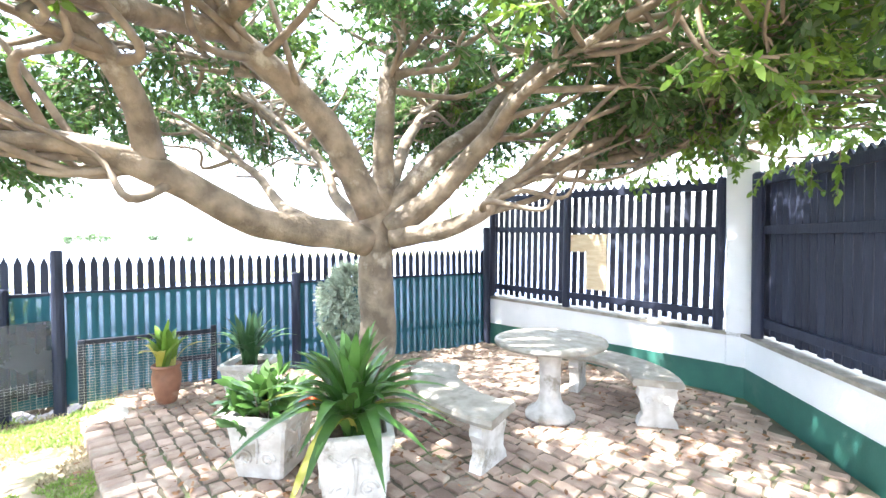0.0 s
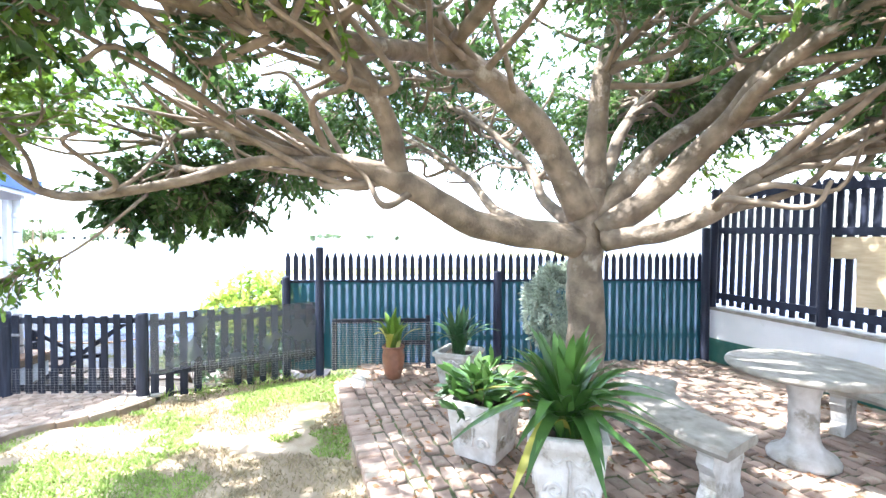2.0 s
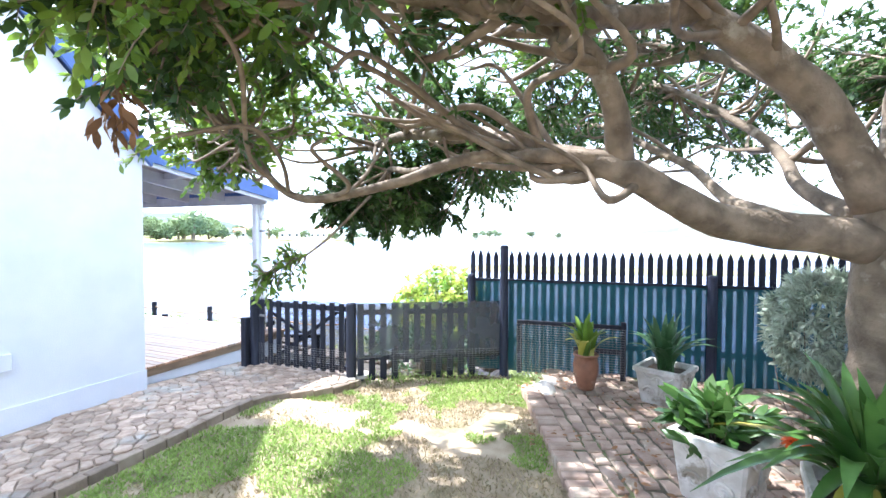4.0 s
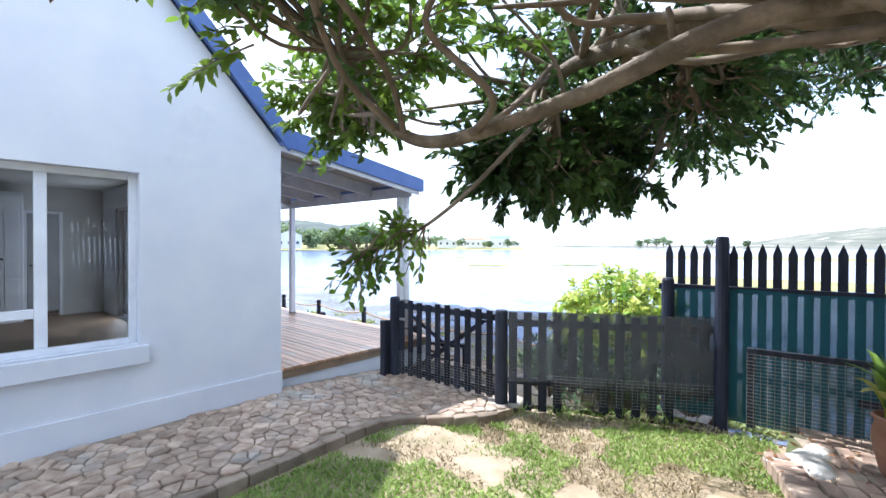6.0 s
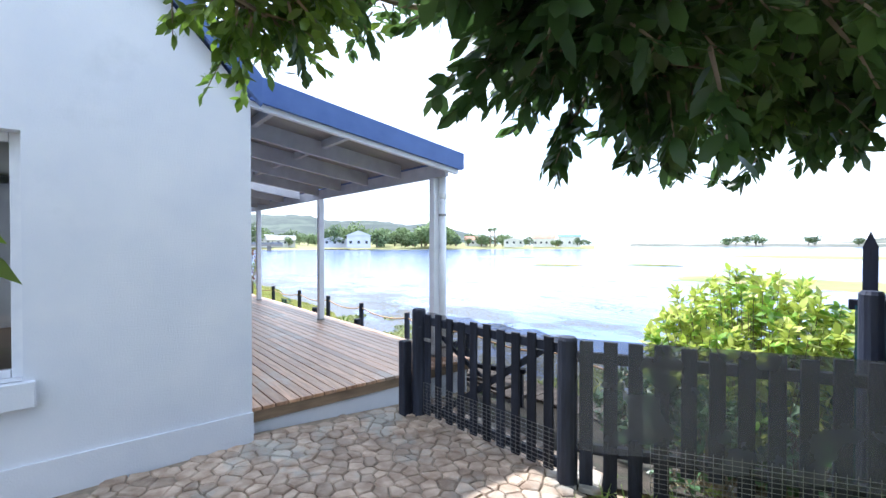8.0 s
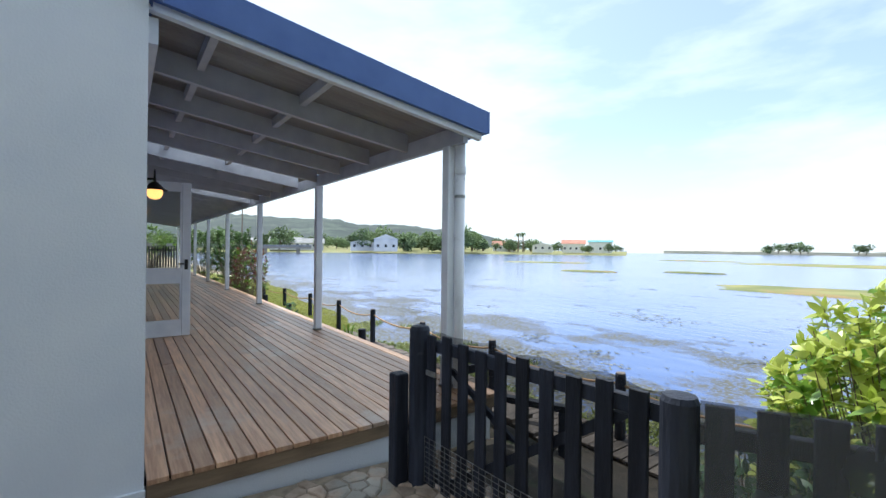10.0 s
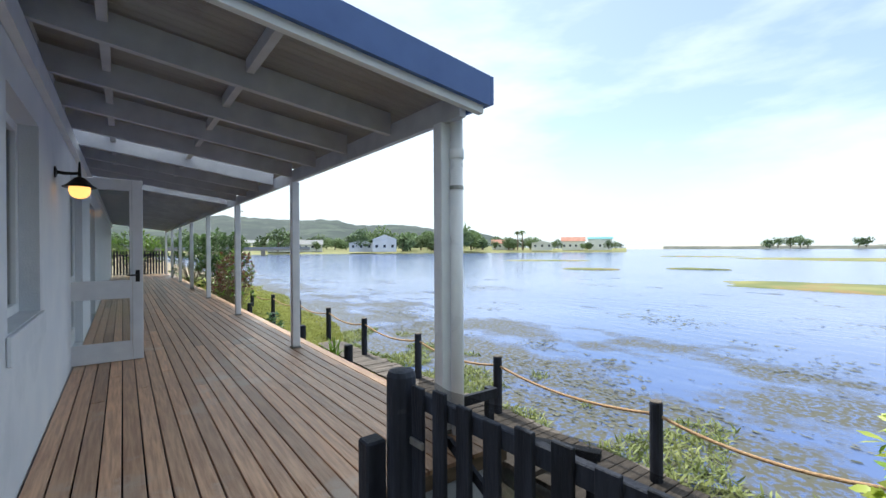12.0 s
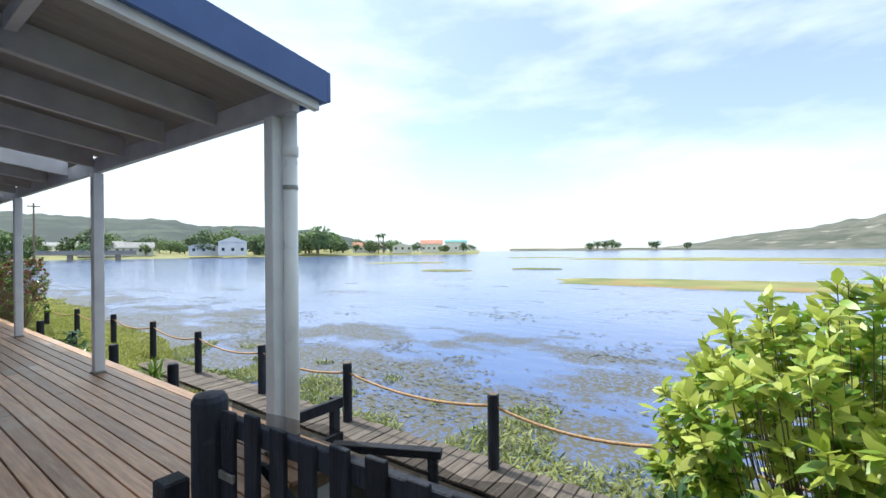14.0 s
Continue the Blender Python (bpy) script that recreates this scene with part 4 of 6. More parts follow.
# wall lantern
def lantern(y, z):
    w = thing("wall_lantern", (0.0, y, z), "black iron wall lantern with a lit amber glass", "lamp", "veranda lanterns")
    part("back_plate", lathe(bmesh.new(), [(0.035, 0.0), (0.035, 0.008), (0.02, 0.014)], 16), IRON, w).rotation_euler = (0, radians(90), 0)
    bm = bmesh.new()
    tube(bm, spline([(0.01, 0, 0.0), (0.06, 0, -0.005), (0.13, 0, 0.0)], 4), 0.012, 0.010, 8)
    tube(bm, [Vector((0.13, 0, -0.03)), Vector((0.13, 0, 0.06)), Vector((0.13, 0, 0.075))], 0.011, 0.004, 8)
    part("arm", bm, IRON, w, smooth=True)
    part("hood", lathe(bmesh.new(), [(0.012, -0.02), (0.03, -0.03), (0.055, -0.055), (0.075, -0.075), (0.095, -0.085), (0.092, -0.09), (0.06, -0.085)], 24, (0.13, 0, 0)), IRON, w, "flared black hood", True)
    part("globe", lathe(bmesh.new(), [(0.058, -0.086), (0.060, -0.11), (0.052, -0.135), (0.034, -0.152), (0.012, -0.158)], 24, (0.13, 0, 0)), AMBER, w, "lit amber glass globe", True)
    return w


lantern(2.79, 2.04).scale = (1.2, 1.3, 1.3)

# daylight of the veranda doorway falling into the room
door_light = new("doorway_daylight", bpy.data.lights.new("doorway_daylight", "AREA"))
door_light.data.shape, door_light.data.size, door_light.data.size_y = "RECTANGLE", 0.75, 1.9
door_light.data.energy, door_light.data.color = 5.0, (0.93, 0.96, 1.0)
door_light.matrix_world = look((-0.24, 5.30, 1.18), (-4.0, 5.30, 1.18))

# ---- paths and paving ----
def kerb_y(x):
    pts = [(-7.5, -1.45), (-0.99, -1.36), (-0.18, -1.32), (0.30, -1.31), (0.45, -1.38), (0.71, -1.62), (1.12, -1.86), (1.5, -1.95)]
    for (a, ya), (c, yc) in zip(pts, pts[1:]):
        if x <= c:
            return ya + (yc - ya) * (x - a) / (c - a)
    return -1.95


path = thing("pavement", (0, 0, 0), "crazy-paved path of brown slate beside the house", "path", kind="structure")
bm = bmesh.new()
top = [(-7.5, -0.021), (-0.002, -0.021), (-0.002, 0.14), (1.46, 0.14), (1.46, -1.93)]
low_side = [(1.46 - 0.12 * i, kerb_y(1.46 - 0.12 * i)) for i in range(1, 75)]
prism(bm, top[::1] + low_side, -0.22, -0.014)
for v in bm.verts:
    v.co.z += yard_z(v.co.x, v.co.y)
part("bed", bm, JOINT, path, "sandy joints")
rnd = random.Random(3)
slabs = cells(-3.3, 1.45, -2.0, 0.14, 0.128, 0.092, 0.40, 0.010, lambda x, y: kerb_y(x) + 0.05 < y < (-0.06 if x < 0 else 0.09), 4)
slabs.sort(key=lambda q: (q[0] - Vector((0.4, -1.0))).length)
rest = bmesh.new()
for i, (c, poly) in enumerate(slabs):
    bm = bmesh.new() if i < 300 else rest
    k0 = len(bm.verts)
    stone(bm, c, poly, -0.03, rnd.uniform(-0.004, 0.006), rnd)
    bm.verts.ensure_lookup_table()
    for v in bm.verts[k0:]:
        v.co.z += yard_z(v.co.x, v.co.y)
    if i < 300:
        part("stone", bm, FLAG, path)
tagged(part("stone_field", rest, FLAG, path), "many small brown slate pieces", "", "", "stuff")
kerb = thing("kerb", (0, 0, 0), "low curving brick kerb between path and lawn", "kerb", kind="structure")
x = -3.6
while x < 1.20:
    y, y2 = kerb_y(x), kerb_y(x + 0.2)
    a = math.atan2(y2 - y, 0.2)
    o = part("brick", boxed((0.003, -0.085, -0.14), (0.20 / math.cos(a) * 0.985, -0.004, 0.008 + rnd.uniform(-0.006, 0.006)), 0.008), KERB, kerb)
    o.location, o.rotation_euler = (x, y, yard_z(x + 0.1, y)), (0, 0, a)
    x += 0.2


def brick_edge(x):
    return -4.05 + (x - 1.7) * 0.37 if x < 1.7 else -4.05


def wall_side(x):
    if x > WALL_K.x:
        return FENCE_C.y + (WALL_K.y - FENCE_C.y) * (x - FENCE_C.x) / (WALL_K.x - FENCE_C.x)
    return WALL_K.y + (WALL_E.y - WALL_K.y) * (x - WALL_K.x) / (WALL_E.x - WALL_K.x)


yard = thing("pavement_yard", (0, 0, 0), "worn clay brick paving under the tree", "paving", kind="structure")
bm = bmesh.new()
prism(bm, [(-3.4, brick_edge(-3.4)), (1.7, -4.07), (2.5, -4.07), (2.84, FENCE_C.y), (WALL_K.x, WALL_K.y), (-3.6, -8.3)], -0.16, -0.022)
part("bed", bm, SETT_JOINT, yard, "mossy joints with leaf litter")
stones, turn_a = [], radians(20)
ux, uy = Vector((math.cos(turn_a), math.sin(turn_a))), Vector((-math.sin(turn_a), math.cos(turn_a)))
base = Vector((1.7, -4.217))
for j in range(62):
    v, u = -0.118 * j, -6.6 + rnd.uniform(0, 0.2)
    while u < 4.2:
        w = rnd.choice((0.13, 0.16, 0.19, 0.22)) * rnd.uniform(0.9, 1.1)
        bend = (0.05 * math.sin(u * 1.1 + j * 0.05) + 0.03 * math.sin(u * 2.7)) * min(1, j / 8)
        mid = base + ux * (u + w / 2) + uy * (v + bend)
        if wall_side(mid.x) + 0.10 < mid.y < brick_edge(mid.x) - 0.12 and mid.x < 2.44 - 0.072 * (mid.y + 3.6) and mid.x > -3.5:
            q = []
            for a, h in ((-1, -1), (0.1, -1), (1, -1), (1, 1), (-0.1, 1), (-1, 1)):
                q.append(mid + ux * (a * (w / 2 - 0.010) + rnd.uniform(-0.014, 0.014)) + uy * (h * 0.050 + rnd.uniform(-0.014, 0.014)))
            stones.append((mid, q))
        u += w
stones.sort(key=lambda q: (q[0] - Vector((-1.2, -5.8))).length)
rest = bmesh.new()
for i, (c, poly) in enumerate(stones):
    tgt = bmesh.new() if i < 300 else rest
    stone(tgt, c, poly, -0.04, rnd.uniform(-0.010, 0.008) - 0.004, rnd)
    if i < 300:
        part("brick", tgt, BRICK, yard)
o = part("brick_field", rest, BRICK, yard)
tagged(o, "many worn clay bricks", "", "", "stuff")
x = -3.0
while x < 1.72:
    o = part("edge_brick", boxed((0, -0.05, -0.12), (0.105, 0.14, 0.0 + rnd.uniform(-0.012, 0.008)), 0.012), BRICK, yard)
    o.location, o.rotation_euler = (x, brick_edge(x) - 0.05, 0), (0, 0, radians(20 + rnd.uniform(-4, 4)))
    x += 0.104

r = np.random.RandomState(33)
P, D, Ls = [], [], []
while len(P) < 1300:
    x, y = r.uniform(-3.0, 2.5), r.uniform(-10, -3.9)
    if y > brick_edge(x) + 0.3 or y < wall_side(x) + 0.1 or noise.noise((x * 1.4, y * 1.4, 8)) < -0.05:
        continue
    P.append((x, y, 0.010))
    D.append((r.normal(), r.normal(), r.normal() * 0.08))
    Ls.append(r.uniform(0.03, 0.075))
tagged(leaves_mesh("leaf_litter", P, D, Ls, np.array(Ls) * 0.4, DEAD_LEAF, droop=0.02), "dry fallen leaves scattered on the bricks", "leaves", "", "stuff")

# lawn: blades in patches
def blades(name, count, mat, keep, lab, h0, h1, seed):
    r = np.random.RandomState(seed)
    P, D, Ls = [], [], []
    while len(P) < count:
        x, y = r.uniform(-4.2, 2.3), r.uniform(-5.6, -1.4)
        if not (y < kerb_y(x) - 0.13 and y > brick_edge(x) + 0.06 + 0.15 * noise.noise((x * 3, y * 3, 5)) and x < 2.35) or not keep(x, y, r):
            continue
        P.append((x, y, LAWN_Z + yard_z(x, y) - 0.006))
        D.append((r.normal() * 0.45, r.normal() * 0.45, 1))
        Ls.append(r.uniform(h0, h1))
    o = leaves_mesh(name, P, D, Ls, np.full(count, 0.010), mat, droop=0.5)
    return tagged(o, lab, "grass", "", "stuff")


def green_here(x, y, r):
    v = noise.noise((x * 0.9 + 3, y * 0.9, 2.0)) + 0.5 * noise.noise((x * 3, y * 3, 7.0))
    track = abs((y + 3.3) - 0.55 * (x - 0.2) + 0.45 * noise.noise((x * 1.3, y * 1.3, 4))) < 0.30 + 0.25 * noise.noise((x * 4, y * 4, 1))
    return v > (0.42 if track else -0.03)


blades("lawn_grass", 46000, GRASS, green_here, "thin green lawn grass in patches", 0.025, 0.06, 1)
blades("dry_grass", 22000, STRAW, lambda x, y, r: not green_here(x, y, r) and noise.noise((x * 1.7, y * 1.7, 9)) > -0.18, "dry straw-coloured grass", 0.02, 0.05, 2)


def tufts(name, spots, mat, lab, per=40, h=(0.06, 0.16), spread=0.09, seed=5):
    r = np.random.RandomState(seed)
    P, D, Ls = [], [], []
    for x, y, z in spots:
        for _ in range(per):
            P.append((x + r.normal() * spread, y + r.normal() * spread, z))
            D.append((r.normal() * 0.5, r.normal() * 0.5, 1))
            Ls.append(r.uniform(*h))
    return tagged(leaves_mesh(name, P, D, Ls, np.full(len(P), 0.010), mat, droop=0.6), lab, "grass", "", "stuff")


fdir = (FENCE_A - GATE_R).normalized()
tufts("fence_weeds", [(*(GATE_R + fdir * q - Vector((0.08, 0.02))), LAWN_Z - 0.1) for q in (0.25, 0.6, 0.75, 1.0, 1.25, 1.5, 1.7)], GRASS, "weeds along the foot of the fence")

# ---- the tree ----
TB = Vector((0.22, -6.50, -0.05))
tree = thing("tree", TB, "spreading fig-like tree with pale bark and heavy limbs", "tree")
r_tree = random.Random(21)
bm = bmesh.new()
tube(bm, [p - TB for p in spline([(0.24, -6.50, -0.08), (0.20, -6.48, 0.35), (0.24, -6.52, 0.9), (0.21, -6.50, 1.40), (0.20, -6.50, 1.85), (0.20, -6.52, 2.15)], 5)], 0.185, 0.13, 18, 0.14)
part("trunk", bm, BARK, tree, "thick grey-brown trunk", True)
BOUGHS = []


def limb(pts, r0, r1):
    line = spline(pts, 6)
    line = [p + Vector((noise.noise(p * 1.7), noise.noise(p * 1.7 + Vector((5, 0, 0))), noise.noise(p * 1.7 + Vector((0, 9, 0))))) * 0.05 * min(1, i / 6) for i, p in enumerate(line)]
    BOUGHS.append((line, r0, r1))
    bm = bmesh.new()
    tube(bm, [p - TB for p in line], r0, r1, 12, 0.16)
    part("limb", bm, BARK, tree, "", True)


limb([(0.17, -6.42, 1.70), (0.02, -5.83, 1.80), (-0.24, -5.33, 1.96), (-0.46, -4.98, 2.15), (-0.45, -4.66, 2.25), (-0.34, -4.30, 2.35), (-0.11, -3.90, 2.52), (0.2, -3.2, 2.62), (0.5, -2.6, 2.6)], 0.135, 0.035)
limb([(-0.47, -4.97, 2.20), (-0.63, -4.94, 2.47), (-0.80, -4.84, 2.72), (-0.88, -4.64, 2.86), (-1.0, -4.1, 3.0), (-1.3, -3.4, 3.1)], 0.085, 0.03)
limb([(0.19, -6.48, 1.95), (0.05, -6.11, 2.58), (-0.14, -5.74, 2.90), (-0.32, -5.35, 3.13), (-0.55, -5.1, 3.45), (-1.0, -4.7, 3.8)], 0.145, 0.05)
limb([(-0.30, -5.38, 3.10), (-0.46, -5.11, 3.02), (-0.85, -4.85, 2.93), (-1.15, -4.55, 2.82), (-1.5, -4.0, 2.85), (-1.8, -3.5, 2.95)], 0.085, 0.03)
limb([(0.21, -6.57, 1.95), (0.21, -6.61, 2.84), (0.15, -6.68, 3.33), (0.11, -6.70, 3.89), (0.2, -6.9, 4.5)], 0.105, 0.045)
limb([(0.19, -6.58, 1.90), (0.18, -7.02, 2.40), (0.03, -7.51, 2.85), (-0.29, -7.89, 3.25), (-0.63, -8.34, 3.75)], 0.115, 0.04)
limb([(0.10, -6.60, 1.80), (-0.13, -6.99, 2.12), (-0.43, -7.30, 2.52), (-0.68, -7.44, 2.84), (-0.94, -7.63, 3.21), (-1.3, -7.9, 3.6)], 0.115, 0.04)
limb([(0.04, -6.60, 1.72), (-0.23, -6.94, 1.78), (-0.42, -7.21, 1.93), (-0.42, -7.57, 2.22), (-0.41, -8.20, 2.36), (-0.49, -9.14, 2.55), (-0.7, -9.9, 2.75)], 0.092, 0.03)
limb([(0.26, -6.42, 1.85), (0.75, -6.25, 2.10), (1.15, -6.17, 2.50), (1.90, -5.63, 3.23), (2.50, -5.10, 3.7)], 0.07, 0.025)
limb([(0.10, -5.95, 1.84), (0.55, -5.7, 2.05), (1.10, -5.44, 2.43), (1.96, -4.76, 3.0), (2.71, -4.08, 3.3)], 0.06, 0.022)
limb([(0.24, -6.62, 2.1), (0.8, -7.1, 2.9), (1.5, -7.7, 3.4), (2.2, -8.4, 3.7)], 0.07, 0.025)
limb([(-0.50, -4.99, 2.19), (-0.62, -4.4, 2.26), (-0.70, -3.95, 2.20), (-0.75, -3.6, 2.08), (-0.82, -3.28, 2.00), (-0.93, -3.02, 1.99), (-1.03, -2.86, 2.08), (-1.10, -2.72, 2.25), (-1.14, -2.58, 2.42)], 0.048, 0.018)
limb([(-0.70, -3.95, 2.20), (-0.52, -3.60, 2.20), (-0.20, -3.22, 2.26), (0.3, -3.0, 2.32), (0.9, -3.1, 2.34)], 0.032, 0.013)
limb([(-0.32, -5.35, 3.13), (-0.9, -5.6, 3.2), (-1.7, -5.7, 3.25), (-2.6, -5.9, 3.2)], 0.06, 0.022)
limb([(-0.43, -7.30, 2.52), (-0.95, -7.3, 2.75), (-1.6, -7.5, 2.95), (-2.4, -7.6, 3.0)], 0.055, 0.02)
limb([(-0.41, -7.9, 2.30), (-0.9, -8.3, 2.6), (-1.5, -8.7, 2.85)], 0.045, 0.02)
limb([(-0.11, -3.95, 2.50), (0.5, -3.7, 2.6), (1.2, -3.4, 2.55), (1.8, -3.2, 2.4)], 0.045, 0.02)
limb([(0.05, -6.11, 2.60), (0.5, -5.6, 3.1), (1.0, -4.9, 3.4), (1.4, -4.2, 3.5)], 0.06, 0.02)
# low hanging shoot near the house
limb([(-0.75, -3.40, 2.01), (-0.86, -3.28, 1.83), (-1.0, -3.15, 1.67), (-1.144, -3.03, 1.55), (-1.28, -2.95, 1.49)], 0.011, 0.005)

SITES = [(p, r0 + (r1 - r0) * (i / len(ln_)), i / len(ln_)) for ln_, r0, r1 in BOUGHS[:-1] for i, p in enumerate(ln_) if i / len(ln_) > 0.28]


def crown_floor(x, y):
    r2 = ((x - 0.2) / 4.3) ** 2 + ((y + 6.4) / 4.2) ** 2
    z = 3.35 - 0.95 * r2 + 0.25 * noise.noise((x * 0.9, y * 0.9, 3))
    if x < -0.9 and y > -4.2:
        z = max(z, 2.72)
    z -= 0.35 * math.exp(-(((x - 0.75) / 1.1) ** 2 + ((y + 2.95) / 0.55) ** 2))
    return z


def in_crown(x, y):
    if ((x - 0.2) / 4.3) ** 2 + ((y + 6.4) / 4.2) ** 2 > 1 + 0.16 * noise.noise((x * 0.7, y * 0.7, 0)):
        return False
    return y < -2.2 if x > -1.0 else y < -2.4 + 0.5 * (x + 1.0)


tw = bmesh.new()
P, D, Ls, Pn, Dn, Ln2 = [], [], [], [], [], []


def spray(base, way, n, length, young):
    """A leafy twig: leaves set alternately along it."""
    tip = base + way * length + Vector((0, 0, -0.04))
    tube(tw, [base - TB, (base + tip) / 2 + Vector((0, 0, 0.02)) - TB, tip - TB], 0.006, 0.002, 3)
    for i in range(n):
        t = (i + 0.5) / n
        p = base + (tip - base) * (0.15 + 0.85 * t)
        d = way + Vector((r_tree.gauss(0, 0.75), r_tree.gauss(0, 0.75), r_tree.gauss(-0.15, 0.55)))
        (Pn if young else P).append(p - TB)
        (Dn if young else D).append(d)
        (Ln2 if young else Ls).append(r_tree.uniform(0.05, 0.085))


made = 0
br = bmesh.new()
while made < 850:
    x, y = r_tree.uniform(-4.1, 4.5), r_tree.uniform(-10.6, -2.2)
    if made < 52:                                # the heavy low bough of leaves over the lawn
        u = r_tree.uniform(0, 1)
        x, y = -0.26 + 1.50 * u + r_tree.gauss(0, 0.12), -2.74 - 0.45 * u + r_tree.gauss(0, 0.14)
        c = Vector((x, y, 1.93 + 0.52 * r_tree.random() ** 1.4))
    elif made < 72:                              # bright tuft at the eave side
        x, y = r_tree.gauss(-0.38, 0.20), r_tree.gauss(-1.70, 0.14)
        c = Vector((x, y, 2.46 + r_tree.uniform(-0.1, 0.45)))
    elif made < 94:
        x, y = r_tree.gauss(-0.9, 0.7), r_tree.gauss(-8.9, 0.5)
        c = Vector((x, y, 2.8 + r_tree.uniform(-0.1, 0.6)))
    elif made < 112:                             # high tuft near the gable
        x, y = r_tree.gauss(-1.8, 0.25), r_tree.gauss(-2.55, 0.18)
        c = Vector((x, y, 2.86 + r_tree.uniform(-0.08, 0.35)))
    elif made < 154 and made % 2:
        x, y = r_tree.gauss(-1.0, 0.8), r_tree.gauss(-9.0, 0.6)
        c = Vector((x, y, 2.75 + r_tree.uniform(-0.1, 0.7)))
    elif made < 154:                             # tuft over the lawn near the gable
        x, y = r_tree.gauss(-1.95, 0.45), r_tree.gauss(-3.25, 0.25)
        c = Vector((x, y, 2.75 + r_tree.uniform(-0.12, 0.5)))
    elif made < 178:                             # over the yard, towards the house
        x, y = r_tree.gauss(-2.35, 0.35), r_tree.gauss(-3.25, 0.22)
        c = Vector((x, y, 2.46 + r_tree.uniform(-0.10, 0.50)))
    elif made < 232:                             # hanging over the garden wall
        x, y = r_tree.gauss(-1.55, 0.55), r_tree.gauss(-8.6, 0.45)
        c = Vector((x, y, 2.62 + r_tree.uniform(-0.15, 0.75)))
    elif made < 290:                             # far side, above the table
        x, y = r_tree.gauss(1.0, 0.9), r_tree.gauss(-8.2, 0.6)
        c = Vector((x, y, 3.1 + r_tree.uniform(-0.2, 0.8)))
    elif made < 316:                             # over the lawn beside the fence
        x, y = r_tree.uniform(0.5, 2.0), r_tree.gauss(-3.6, 0.28)
        c = Vector((x, y, r_tree.uniform(2.42, 2.9)))
    else:
        c = Vector((x, y, crown_floor(x, y) + r_tree.uniform(0.0, 1.0) ** 1.3 * 1.15))
    if not in_crown(x, y) and made >= 316:
        continue
    if made >= 316 and noise.noise((x * 1.1, y * 1.1, 6)) < -0.30:       # gaps of sky
        continue
    s, rad, _ = min(SITES, key=lambda q: (q[0] - c).length + r_tree.uniform(0, 0.8))
    mid = (s + c) / 2 + Vector((r_tree.uniform(-0.15, 0.15), r_tree.uniform(-0.15, 0.15), r_tree.uniform(-0.22, 0.06)))
    line = spline([s, mid, c], 6)
    tube(br, [p - TB for p in line], min(0.03, rad * 0.6), 0.007, 5, 0.1)
    out = (c - s).normalized()
    young = (x < -0.3 and y > -3.0) or (x < -1.4 and r_tree.random() < 0.35) or (y < -8.6 and r_tree.random() < 0.5) or r_tree.random() < 0.05
    for q in range(11):
        t = r_tree.uniform(0.82 if 52 <= made < 72 else 0.5, 1.0)
        b0 = line[int(t * (len(line) - 1))]
        way = (out * 0.6 + Vector((r_tree.gauss(0, 0.7), r_tree.gauss(0, 0.7), r_tree.gauss(0.1, 0.5)))).normalized()
        l0 = r_tree.uniform(0.16, 0.42) if made >= 60 else r_tree.uniform(0.10, 0.24)
        e0 = b0 + way * 0.12 * r_tree.random()
        spray(e0, way, 20, l0, young)
    made += 1
# bare branches under the leaves
for q in range(220):
    s, rad, t = r_tree.choice(SITES)
    d = Vector((s.x - 0.2, s.y + 6.4, 0))
    d = (d.normalized() + Vector((r_tree.gauss(0, 0.6), r_tree.gauss(0, 0.6), 0))).normalized()
    L = r_tree.uniform(0.7, 1.7)
    e = s + d * L + Vector((0, 0, r_tree.uniform(0.1, 0.75)))
    if e.y > -3.0 or (e.x < -2.3 and e.z < 2.6):
        continue
    m1 = s + (e - s) * 0.35 + Vector((r_tree.gauss(0, 0.10), r_tree.gauss(0, 0.10), r_tree.gauss(-0.05, 0.08)))
    m2 = s + (e - s) * 0.7 + Vector((r_tree.gauss(0, 0.14), r_tree.gauss(0, 0.14), r_tree.gauss(0.0, 0.10)))
    tube(br, [p - TB for p in spline([s, m1, m2, e], 5)], min(0.034, rad * 0.6), 0.010, 6, 0.15)
# the hanging shoot's leaves
sh = BOUGHS[-1][0]
for q in range(44):
    b0 = sh[r_tree.randint(int(len(sh) * 0.6), len(sh) - 1)]
    way = Vector((r_tree.gauss(-0.12, 0.6), r_tree.gauss(0.05, 0.45), r_tree.gauss(-0.12, 0.6))).normalized()
    if b0.x + way.x * 0.2 > -1.06 or b0.y + way.y * 0.2 > -2.72:
        continue
    k0, k1 = len(Ls), len(Ln2)
    spray(b0, way, 10, r_tree.uniform(0.10, 0.20), r_tree.random() < 0.9)
    Ls[k0:] = [q_ * 0.66 for q_ in Ls[k0:]]
    Ln2[k1:] = [q_ * 0.66 for q_ in Ln2[k1:]]
tagged(part("branchwork", br, TWIG, tree, "many thin branches", True), kind="stuff")
tagged(part("twigwork", tw, TWIG, tree, "fine leafy twigs"), kind="stuff")
tagged(leaves_mesh("crown", P, D, Ls, np.array(Ls) * 0.46, LEAF, tree), "dense dark green leaves")
tagged(leaves_mesh("young_crown", Pn, Dn, Ln2, np.array(Ln2) * 0.46, LEAF_YOUNG, tree), "bright young leaves")

